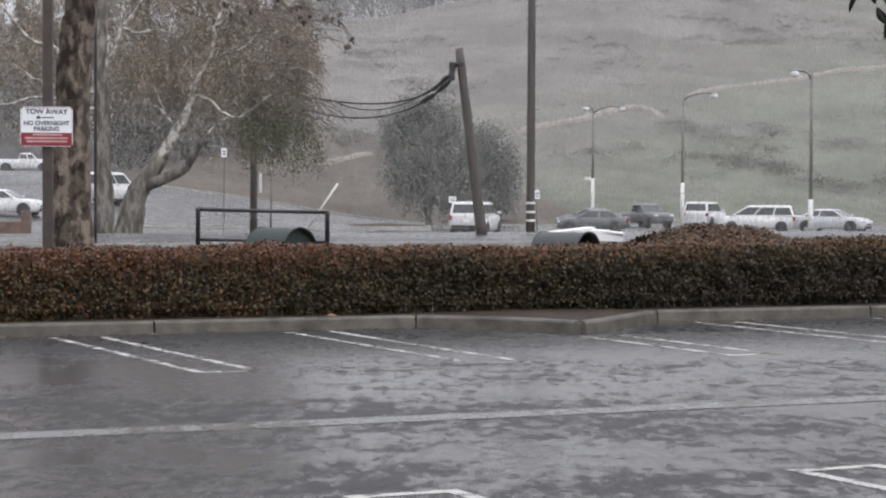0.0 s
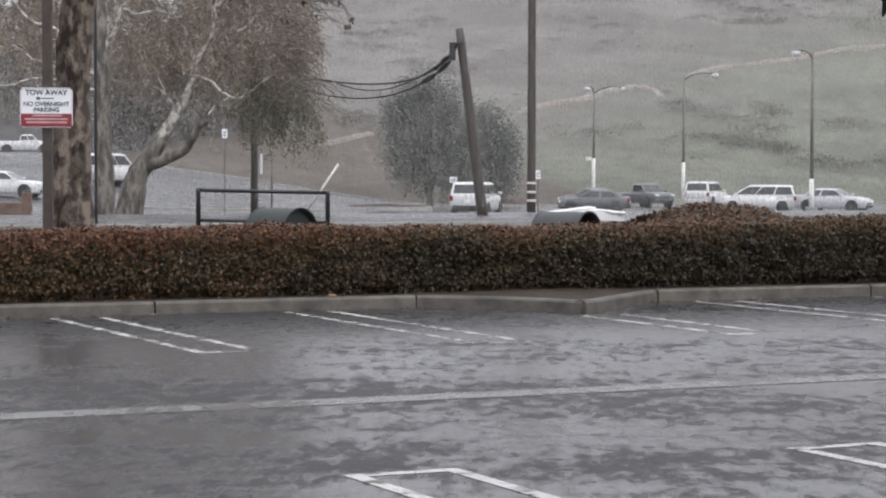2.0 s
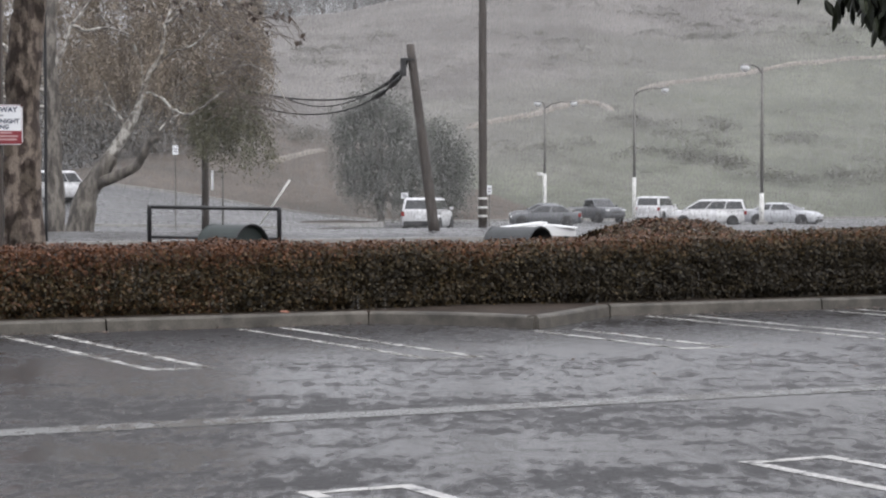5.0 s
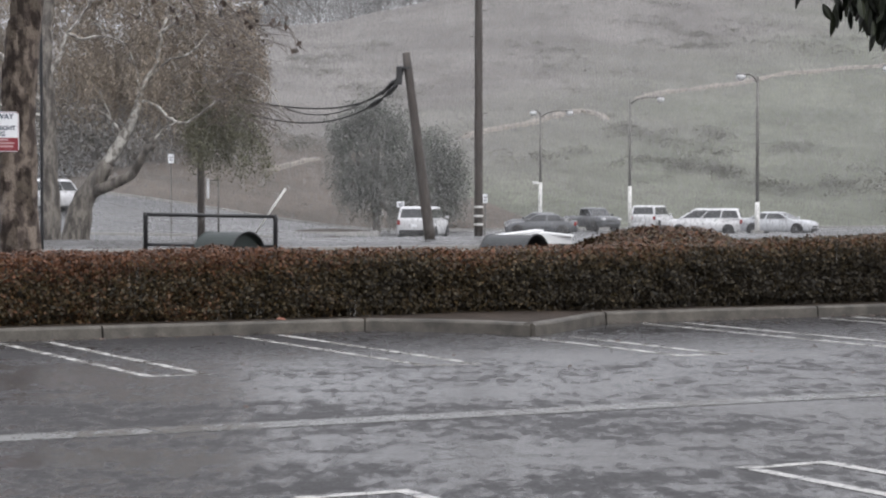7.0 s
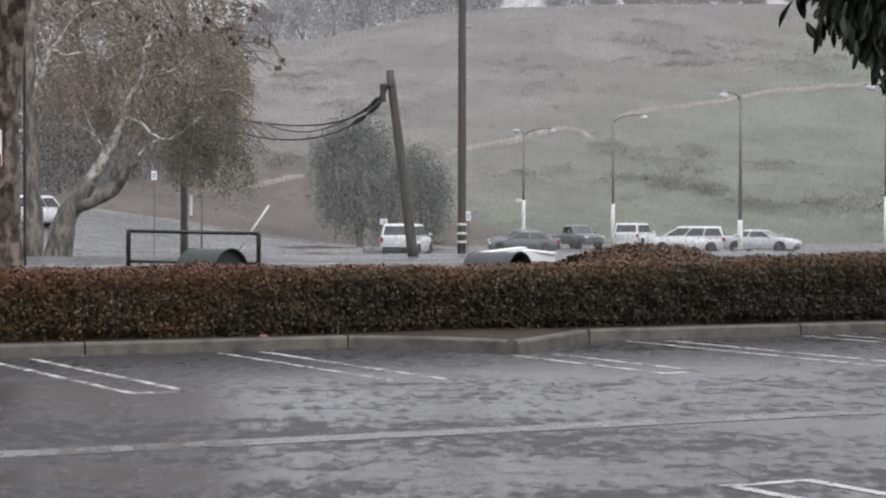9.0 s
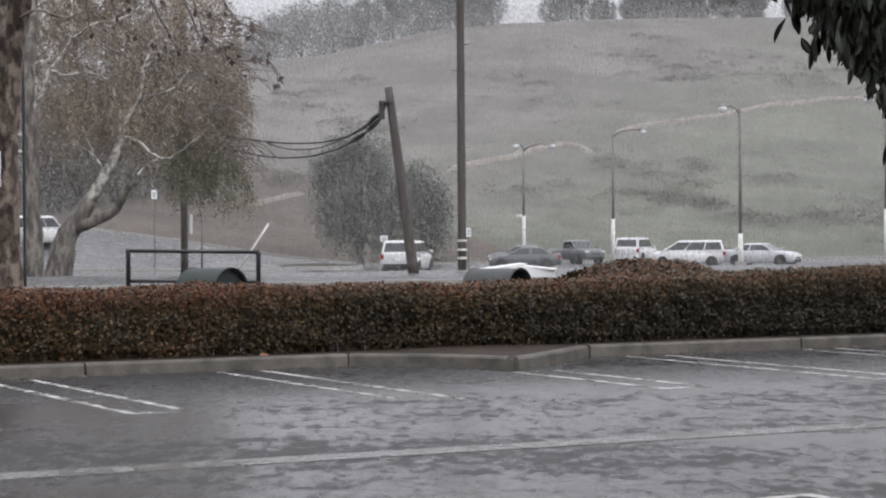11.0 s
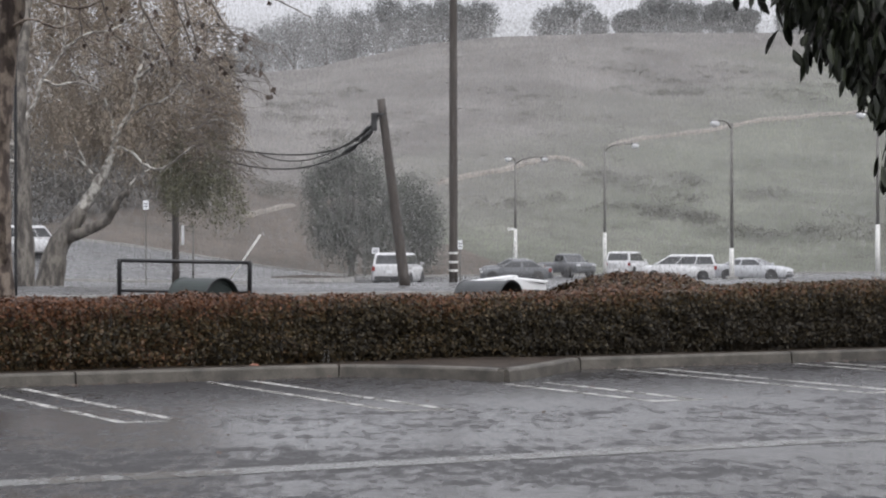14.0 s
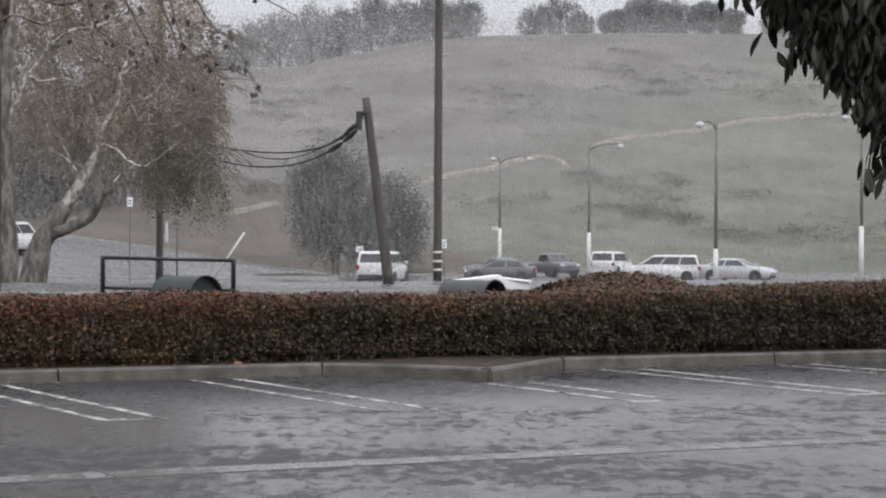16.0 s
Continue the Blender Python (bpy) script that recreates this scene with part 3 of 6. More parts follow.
def build_bush(x0, x1, y_off, top, n):
    b = thing("mounded_bush", "low mounded wet bush with brown-green leaves behind the hedge", "bush")
    cx = (x0 + x1) / 2
    half = (x1 - x0) / 2
    u = rng.uniform(-1, 1, n)
    th = rng.uniform(0.02, math.pi - 0.02, n)
    prof = np.array([(1 - abs(v) ** 2.6) * (1 + 0.10 * noise.noise((v * 5, 1, 1))) for v in u])
    x = cx + u * half
    o = -np.cos(th) * 1.3
    z = 0.2 + np.sin(th) ** 0.7 * (top - 0.2) * prof + rng.normal(0, 0.025, n)
    y = 27.2 + 0.47 * x + y_off
    c = np.stack([x - UY * o, y + UX * o, z], 1)
    nrm = unit(np.stack([UY * np.cos(th), -UX * np.cos(th), np.sin(th) + 0.2], 1) + rng.normal(size=(n, 3)) * 0.5)
    ax = unit(np.cross(nrm, rand_dirs(n)))
    sd = np.cross(nrm, ax)
    k = 0.055 * rng.uniform(0.7, 1.4, (n, 1))
    tagged(cards("leaves", c, ax * k, sd * k * 0.62, M_HEDGE, b, bend=0.18), kind="stuff")
    # closed core under the leaves, its dark colour standing for inner shade
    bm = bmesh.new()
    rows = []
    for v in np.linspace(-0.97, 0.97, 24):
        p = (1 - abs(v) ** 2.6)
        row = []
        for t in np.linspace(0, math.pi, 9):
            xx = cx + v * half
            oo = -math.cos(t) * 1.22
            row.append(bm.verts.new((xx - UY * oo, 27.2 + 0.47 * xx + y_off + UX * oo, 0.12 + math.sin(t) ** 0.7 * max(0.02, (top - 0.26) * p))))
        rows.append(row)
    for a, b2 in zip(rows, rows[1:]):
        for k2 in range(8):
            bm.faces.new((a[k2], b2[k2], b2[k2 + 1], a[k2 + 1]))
    part("shade_core", bm, M_HEDGECORE, b, smooth=True)


build_bush(2.25, 6.0, 3.2, 1.19, 24000)
build_bush(-9.6, -4.2, 2.4, 1.10, 16000)

# ---- sign on its post in the hedge ----
def text_mesh(body, size, depth=0.0015):
    cu = bpy.data.curves.new("lettering", "FONT")
    cu.body, cu.size, cu.align_x, cu.align_y, cu.extrude = body, size, "CENTER", "CENTER", depth
    cu.offset = size * 0.03
    ob = bpy.data.objects.new("lettering", cu)
    scene.collection.objects.link(ob)
    me = bpy.data.meshes.new_from_object(ob.evaluated_get(bpy.context.evaluated_depsgraph_get()))
    bpy.data.objects.remove(ob)
    bpy.data.curves.remove(cu)
    return me


def build_sign():
    x, y, z = (-4.769, 26.600, 2.465)
    post = thing("steel_post", "tall brown square steel post standing in the hedge", "post", (x, y + 0.10, 0))
    bm = bmesh.new()
    box(bm, -0.058, -0.058, 0.13, 0.058, 0.058, 6.4, bevel=0.008)
    part("shaft", bm, M_RUST, post)
    bm = bmesh.new()
    box(bm, -0.11, -0.11, 0.13, 0.11, 0.11, 0.155, bevel=0.006)
    part("base_plate", bm, M_RUST, post)
    s = thing("parking_sign", "white and red tow away sign, no overnight parking, on a post", "sign", (x, y, z), rz=4)
    w, h = 0.635 / 2, 0.485 / 2
    bm = bmesh.new()
    box(bm, -w, 0.004, -h, w, 0.010, h)
    es = [e for e in bm.edges if abs(e.verts[0].co.y - e.verts[1].co.y) > 0.004]
    bmesh.ops.bevel(bm, geom=es, offset=0.025, segments=4, affect="EDGES")
    part("panel", bm, M_SIGN, s)
    bm = bmesh.new()
    box(bm, -w + 0.012, -0.0005, -h + 0.012, w - 0.012, 0.0035, -h + 0.168)
    part("red_band", bm, M_SIGNRED, s, "dark red lower band")
    bm = bmesh.new()
    for a in ((-w + 0.008, h - 0.012, w - 0.008, h - 0.008), (-w + 0.008, -h + 0.008, w - 0.008, -h + 0.0115),
              (-w + 0.008, -h + 0.012, -w + 0.0115, h - 0.012), (w - 0.0115, -h + 0.012, w - 0.008, h - 0.012)):
        box(bm, a[0], 0.0, a[1], a[2], 0.0035, a[3])
    part("border", bm, M_SIGNRED, s, "thin red border")
    for body, size, dz in (("TOW AWAY", 0.088, 0.180), ("NO OVERNIGHT", 0.074, 0.040), ("PARKING", 0.074, -0.030)):
        me = text_mesh(body, size)
        ob = link("lettering", me, M_SIGNINK, s, "dark blue lettering")
        ob.matrix_basis = pose(0, 0.002, dz, 90, 0, 0)
    bm = bmesh.new()
    box(bm, -0.12, 0.0, 0.095, -0.075, 0.0035, 0.128)
    box(bm, -0.065, 0.0, 0.105, 0.09, 0.0035, 0.117)
    part("logo_mark", bm, M_SIGNINK, s, "small dark mark and bar")
    for dz, a, b in ((-0.098, -0.17, 0.19), (-0.14, -0.26, 0.26), (-0.18, -0.24, 0.25)):
        bm = bmesh.new()
        box(bm, a, -0.003, dz - 0.011, b, -0.001, dz + 0.011)
        part("small_print", bm, M_SIGNPINK, s, "pale line of small print")
    for dz in (-0.2, 0.215):
        bm = bmesh.new()
        tube(bm, [(0, -0.004, dz), (0, 0.05, dz)], [0.009, 0.009], 8)
        part("bolt", bm, M_GREY_STEEL, s)


build_sign()

# ---- pipe rail and drums behind the hedge ----
def build_rail():
    x0, y0, z0 = (-3.730, 34.000, 1.433)
    x1, y1, z1 = (-1.726, 34.300, 1.395)
    r = thing("pipe_rail", "black painted steel pipe guard rail behind the hedge", "guard rail", (x0, y0, 0))
    dx, dy = x1 - x0, y1 - y0
    g0, g1 = ground_z(x0, y0), ground_z(x1, y1)
    for ex, ey, g, top in ((0, 0, g0, z0), (dx, dy, g1, z1)):
        bm = bmesh.new()
        tube(bm, [(ex, ey, g - 0.05), (ex, ey, top - 0.05), (ex, ey, top)], [0.037, 0.037, 0.034], 12)
        part("post", bm, M_BLACKSTEEL, r, smooth=True)
    bm = bmesh.new()
    tube(bm, [(0.02, 0, z0 - 0.03), (dx - 0.02, dy, z1 - 0.03)], [0.03, 0.03], 12)
    part("top_rail", bm, M_BLACKSTEEL, r, smooth=True)
    bm = bmesh.new()
    tube(bm, [(0.02, 0, z0 - 0.50), (dx - 0.02, dy, z1 - 0.50)], [0.024, 0.024], 12)
    part("lower_rail", bm, M_BLACKSTEEL, r, smooth=True)


build_rail()


def build_drum(at, turn, length, radius, deep=0.9, material=None, state="open end showing", tint="dark green"):
    d = thing("steel_drum", tint + " steel drum on its side, " + state, "drum", at, rz=turn, group="drums behind the hedge")
    seg = 40
    bm = bmesh.new()
    prof = []
    for t, bead in ((0, 0.014), (0.02, 0), (0.98, 0), (1, 0.014)):
        prof.append((length * (t - 0.5), radius + bead))
    prof += [(length * 0.5, radius - 0.012), (length * 0.46, radius - 0.02), (length * (0.46 - deep), radius - 0.02)]
    rows = [[bm.verts.new((a, rr * math.cos(2 * math.pi * k / seg), radius + rr * math.sin(2 * math.pi * k / seg))) for k in range(seg)] for a, rr in prof]
    for r0, r1 in zip(rows, rows[1:]):
        for k in range(seg):
            bm.faces.new((r0[k], r0[(k + 1) % seg], r1[(k + 1) % seg], r1[k]))
    bm.faces.new(rows[-1])
    bm.faces.new(rows[0][::-1])
    part("shell", bm, material or M_DRUM, d)
    bm = bmesh.new()
    ring = [(length * 0.5, math.cos(2 * math.pi * k / seg) * (radius + 0.006), radius + math.sin(2 * math.pi * k / seg) * (radius + 0.006)) for k in range(seg + 1)]
    tube(bm, ring, [0.016] * (seg + 1), 6)
    part("rim", bm, M_BLACKSTEEL, d, "black rolled rim")
    for sx in (-0.3, 0.3):
        bm = bmesh.new()
        box(bm, sx * length - 0.05, -0.25, -0.25, sx * length + 0.05, 0.25, 0.035, bevel=0.008)
        part("cradle", bm, M_BLACKSTEEL, d)


_x, _y, _z = (-2.392, 33.400, 1.134)
build_drum((_x, _y, _z - 0.80), -38, 0.78, 0.40, 0.05, state="recessed end facing the lot")
_x, _y, _z = (1.952, 33.000, 1.098)
build_drum((_x, _y, _z - 0.80), -34, 0.80, 0.40, material=M_GREYDRUM, tint="charcoal grey")


def build_panels():
    x, y, z = (2.469, 35.500, 1.026)
    t = thing("plastic_panel_stack", "bent white plastic panels lying on a low frame", "panels", (x, y, 0))
    g = ground_z(x, y)
    bm = bmesh.new()
    box(bm, -0.62, -0.3, 0.0, 0.06, 0.3, 0.03, bevel=0.008, m=pose(0, 0, z + 0.08, 0, -7, 8))
    part("panel", bm, M_PLASTIC, t)
    bm = bmesh.new()
    box(bm, 0.0, -0.3, 0.0, 0.62, 0.3, 0.03, bevel=0.008, m=pose(-0.02, 0, z + 0.06, 0, 6, -8))
    part("panel", bm, M_PLASTIC, t)
    bm = bmesh.new()
    box(bm, -0.35, -0.33, 0.0, 0.55, -0.30, 0.16, bevel=0.006, m=pose(0, 0, z - 0.10, 0, 2, 0))
    part("skirt", bm, M_PLASTIC, t)
    for a in (-0.4, 0.4):
        bm = bmesh.new()
        box(bm, a - 0.03, -0.25, g - 0.03, a + 0.03, 0.25, z - 0.02 + 0.06)
        part("leg", bm, M_BLACKSTEEL, t)


build_panels()

# ---- timber poles, cables ----
def build_pole(name, label, x, y, top, r0, r1, lean=(0, 0), bands=(), steps=0, material=M_POLE):
    g = ground_z(x, y)
    p = thing(name, label, "utility pole", (x, y, g))
    bm = bmesh.new()
    n = 14
    pts = [(lean[0] * i / n, lean[1] * i / n, -0.1 + (top - g + 0.1) * i / n) for i in range(n + 1)]
    tube(bm, pts, [r0 + (r1 - r0) * i / n + 0.004 * math.sin(i * 2.1) for i in range(n + 1)], 16)
    part("shaft", bm, material, p, smooth=True)
    for b in bands:
        bm = bmesh.new()
        tube(bm, [(0, 0, b - g - 0.035), (0, 0, b - g + 0.035)], [r0 + 0.008, r0 + 0.008], 16)
        part("band", bm, M_WHITE, p, "pale reflective band")
    for i in range(steps):
        z = 3.2 + 0.85 * i
        if z < top - g - 0.3:
            bm = bmesh.new()
            s = 1 if i % 2 else -1
            tube(bm, [(s * r1 * 0.8, 0, z), (s * (r0 + 0.13), 0, z)], [0.012, 0.012], 6)
            part("step_bolt", bm, M_GREY_STEEL, p)
    return p


x_, y_, z_ = (3.102, 72.000, 0.223)
k_ = 72 / 3854.0
build_pole("utility_pole", "tall dark timber utility pole with pale bands and step bolts", x_, y_, 13.5, 0.145, 0.115,
           bands=(1.68 - 17 * k_, 1.68 - 33 * k_, 1.68 - 48 * k_), steps=11)
x_, y_, z_ = (1.340, 64.000, 0.385)
xt, yt, zt = (0.629, 64.000, 5.917)
LEAN = build_pole("leaning_pole", "leaning dark timber stub pole with cables tied near its top", x_, y_, zt, 0.165, 0.118, lean=(xt - x_, 0))
LX, LY, LG = x_, y_, ground_z(x_, y_)
bm = bmesh.new()
box(bm, -0.09, -0.09, -0.32, 0.09, 0.09, 0.22, bevel=0.02, m=pose(xt - x_ - 0.20, -0.05, zt - LG - 0.62))
part("bracket_box", bm, M_BLACKSTEEL, LEAN, "dark hanging splice case")
bm = bmesh.new()
box(bm, -0.22, -0.04, -0.03, 0.12, 0.04, 0.03, m=pose(xt - x_, -0.13, zt - LG - 0.45))
part("bracket", bm, M_BLACKSTEEL, LEAN)
x_, y_, z_ = (-6.726, 80.000, 0.311)
build_pole("utility_pole", "dark timber utility pole rising through the hanging foliage", x_, y_, 11.5, 0.14, 0.11)
UPX, UPY = x_, y_
x_, y_, z_ = (-7.211, 46.000, 0.582)
build_pole("slim_pole", "slim dark steel pole standing beside the sycamore trunk", x_, y_, 8.5, 0.034, 0.03, material=M_BLACKSTEEL)


def build_cable(a, mid, b, radius, sleeves=()):
    c = thing("overhead_cable", "sagging black overhead cable between two poles", "cable", group="overhead cables")
    a, mid, b = Vector(a), Vector(mid), Vector(b)
    pts = []
    for i in range(41):
        t = i / 40
        ctrl = mid * 2 - (a + b) / 2
        pts.append(a * (1 - t) ** 2 + ctrl * 2 * t * (1 - t) + b * t * t)
    bm = bmesh.new()
    tube(bm, pts, [radius] * 41, 6)
    part("strand", bm, M_WIRE, c, smooth=True)
    for t0, t1, r in sleeves:
        bm = bmesh.new()
        i0, i1 = int(t0 * 40), int(t1 * 40)
        seg = pts[i0:i1 + 1]
        tube(bm, seg, [r * (0.7 if j in (0, len(seg) - 1) else 1) for j in range(len(seg))], 8)
        part("splice_sleeve", bm, M_WIRE, c, "thick wrapped splice", smooth=True)


build_cable((0.530, 64.000, 5.487), (-1.680, 69.000, 4.502), (-6.669, 80.000, 5.654), 0.028, ((0.02, 0.09, 0.08), (0.11, 0.18, 0.10), (0.2, 0.24, 0.075)))
build_cable((0.464, 64.000, 5.091), (-2.339, 70.000, 4.072), (-6.670, 80.000, 5.406), 0.026, ((0.03, 0.10, 0.08), (0.13, 0.20, 0.08)))
build_cable((0.530, 64.000, 5.289), (-1.479, 68.000, 4.320), (-3.478, 73.000, 4.759), 0.02)

# ---- small posts and signs across the road ----
def build_guy():
    a, b = (-4.837, 78.000, 0.507), (-3.539, 78.000, 2.003)
    g = thing("guy_guard", "pale plastic guy wire guard slanting from the ground", "guy guard", (a[0], a[1], 0))
    gz = ground_z(a[0], a[1])
    bm = bmesh.new()
    tube(bm, [(0, 0, gz - 0.1), (b[0] - a[0], b[1] - a[1], b[2])], [0.03, 0.045], 10)
    part("sleeve", bm, M_WHITE, g, smooth=True)


build_guy()


def build_arm_post():
    x, y, z = (-6.250, 82.000, 2.317)
    p = thing("banner_post", "thin grey post with an arm and a narrow white plate", "sign post", (x, y, 0))
    g = ground_z(x, y)
    bm = bmesh.new()
    tube(bm, [(0, 0, g - 0.05), (0.02, 0, z + 0.05)], [0.035, 0.03], 10)
    part("post", bm, M_GREY_STEEL, p, smooth=True)
    bm = bmesh.new()
    tube(bm, [(0.02, 0, z), (-0.48, 0, z + 0.02)], [0.025, 0.02], 8)
    part("arm", bm, M_GREY_STEEL, p, smooth=True)
    bm = bmesh.new()
    box(bm, -0.43, -0.03, z - 0.68, -0.33, -0.01, z + 0.06, bevel=0.004)
    part("plate", bm, M_SIGN, p, "narrow white plate")


build_arm_post()


def build_road_sign(x, y, z, w, h, label):
    s = thing("road_sign", label, "sign", (x, y, 0))
    g = ground_z(x, y)
    bm = bmesh.new()
    tube(bm, [(0, 0.03, g - 0.05), (0, 0.03, z + h / 2)], [0.03, 0.03], 8)
    part("post", bm, M_GREY_STEEL, s)
    bm = bmesh.new()
    box(bm, -w / 2, -0.012, z - h / 2, w / 2, 0.0, z + h / 2, bevel=0.003)
    part("panel", bm, M_SIGN, s)
    for i in range(2):
        bm = bmesh.new()
        box(bm, -w * 0.3, -0.0165, z + h * (0.12 - 0.3 * i) - 0.02, w * 0.3, -0.0135, z + h * (0.12 - 0.3 * i) + 0.02)
        part("small_print", bm, M_SIGNINK, s, "dark bar of small print")


build_road_sign(*(-10.552, 108.000, 3.610), 0.28, 0.46, "small white rectangular road sign on a slim post")
build_road_sign(*(4.616, 100.000, 1.628), 0.22, 0.42, "small white sign on a slim post by the lot")
build_road_sign(*(0.908, 125.000, 1.291), 0.42, 0.34, "small pale sign board beside the parked car")


# ---- street lamps ----
def build_lamp(x, y, top, white_top, arm, head_drop=0.25, box_base=True, twin=0):
    g = ground_z(x, y)
    l = thing("street_lamp", "tall grey street lamp with a curved arm and white painted base", "street lamp", (x, y, g), group="street lamps")
    H = top - g
    bm = bmesh.new()
    tube(bm, [(0, 0, white_top - g), (0, 0, H * 0.6), (0, 0, H)], [0.100, 0.088, 0.074], 12)
    part("pole", bm, M_GREY_STEEL, l, smooth=True)
    bm = bmesh.new()
    tube(bm, [(0, 0, 0), (0, 0, white_top - g)], [0.145, 0.125], 14)
    part("base_sleeve", bm, M_WHITE, l, "white painted base", smooth=True)
    if box_base:
        bm = bmesh.new()
        box(bm, -0.3, -0.3, -0.1, 0.3, 0.3, 0.35, bevel=0.03)
        part("footing", bm, M_CONCRETE, l, "grey concrete footing")
    for a in ((arm,) if not twin else (arm, twin)):
        bm = bmesh.new()
        pts = [(0, 0, H - 0.35), (a * 0.25, 0, H - 0.02), (a * 0.6, 0, H + 0.14), (a, 0, H + 0.12)]
        tube(bm, pts, [0.065, 0.055, 0.05, 0.045], 8)
        part("arm", bm, M_GREY_STEEL, l, smooth=True)
        s = 1 if a > 0 else -1
        bm = bmesh.new()
        bmesh.ops.create_uvsphere(bm, u_segments=14, v_segments=8, radius=0.5)
        bmesh.ops.scale(bm, vec=(0.62, 0.36, 0.24), verts=bm.verts)
        bmesh.ops.translate(bm, vec=(a + s * 0.15, 0, H + 0.12), verts=bm.verts)
        head = part("lamp_head", bm, M_GREY_STEEL, l, smooth=True)
        bm = bmesh.new()
        bmesh.ops.create_uvsphere(bm, u_segments=14, v_segments=8, radius=0.5)
        bmesh.ops.scale(bm, vec=(0.56, 0.40, 0.46), verts=bm.verts)
        bmesh.ops.translate(bm, vec=(a + s * 0.17, 0, H + 0.0), verts=bm.verts)
        part("lens", bm, M_LENS, head, "pale glass bowl", smooth=True)
    return l


def lamp_at(base, top, sleeve, **kw):
    build_lamp(base[0], base[1], top[2], sleeve[2], **kw)


lamp_at((20.271, 118.000, -0.615), (20.219, 118.000, 8.243), (20.259, 118.000, 1.435), arm=-0.75)
lamp_at((16.928, 150.000, -0.265), (16.896, 150.000, 8.480), (16.918, 150.000, 2.457), arm=1.95)
lamp_at((11.313, 158.000, -0.163), (11.295, 158.000, 7.850), (11.306, 158.000, 2.785), arm=1.95, twin=-0.35)
lamp_at((28.288, 118.000, -0.003), (28.217, 118.000, 8.700), (28.266, 118.000, 2.719), arm=-0.75)


def build_box_on_lamp():
    x, y, z = (10.839, 156.000, 2.731)
    b = thing("floodlight", "small pale floodlight box on a lamp base", "floodlight", (x, y, z))
    bm = bmesh.new()
    box(bm, -0.22, -0.15, -0.10, 0.2, 0.15, 0.12, bevel=0.03)
    part("housing", bm, M_WHITE, b)
    bm = bmesh.new()
    tube(bm, [(0.1, 0, -0.02), (0.33, 1.9, -0.04)], [0.03, 0.03], 6)
    part("bracket", bm, M_GREY_STEEL, b)


build_box_on_lamp()


# ---- trees ----
def wobble(pts, amount, seed, steps=4):
    """Finer, slightly crooked points through a few given ones."""
    pts = [Vector(p) for p in pts]
    out = []
    for i in range(len(pts) - 1):
        p0, p1 = pts[max(i - 1, 0)], pts[i]
        p2, p3 = pts[i + 1], pts[min(i + 2, len(pts) - 1)]
        for k in range(steps):
            t = k / steps
            c = 0.5 * ((2 * p1) + (p2 - p0) * t + (2 * p0 - 5 * p1 + 4 * p2 - p3) * t * t + (3 * p1 - p0 - 3 * p2 + p3) * t ** 3)
            if out:
                c += Vector((noise.noise((seed, len(out) * 0.7, 0)), noise.noise((seed, len(out) * 0.7, 5)), 0.5 * noise.noise((seed, len(out) * 0.7, 9)))) * amount
            out.append(c)
    out.append(pts[-1])
    return out


def limb(bm, pts, r0, r1, seed=0.0, amount=0.05, seg=9, steps=4, lump=0.1):
    w = wobble(pts, amount, seed, steps)
    n = len(w) - 1
    radii = [(r0 + (r1 - r0) * (i / n) ** 0.8) * (1 + lump * noise.noise((seed * 3.1, i * 0.6, 2))) for i in range(n + 1)]
    tube(bm, w, radii, seg)
    return w


def hang_leaves(centres, length, n_each, size, down=1.0):
    """Leaves strung along hanging shoots that start at the centres."""
    m = len(centres)
    ln = rng.uniform(0.4, 1.0, m) * length
    drift = rng.normal(size=(m, 3)) * 0.22
    drift[:, 2] = -down
    t = rng.uniform(0, 1, (m, n_each))
    c = centres[:, None, :] + drift[:, None, :] * (t * ln[:, None])[:, :, None] + rng.normal(size=(m, n_each, 3)) * 0.10
    c = c.reshape(-1, 3)
    k = len(c)
    ax = unit(rng.normal(size=(k, 3)) * 0.6 + np.array([[0, 0, -1.0]]))
    sd = unit(np.cross(ax, rand_dirs(k)))
    q = size * rng.uniform(0.6, 1.4, (k, 1))
    return c, ax * q, sd * q * 0.45


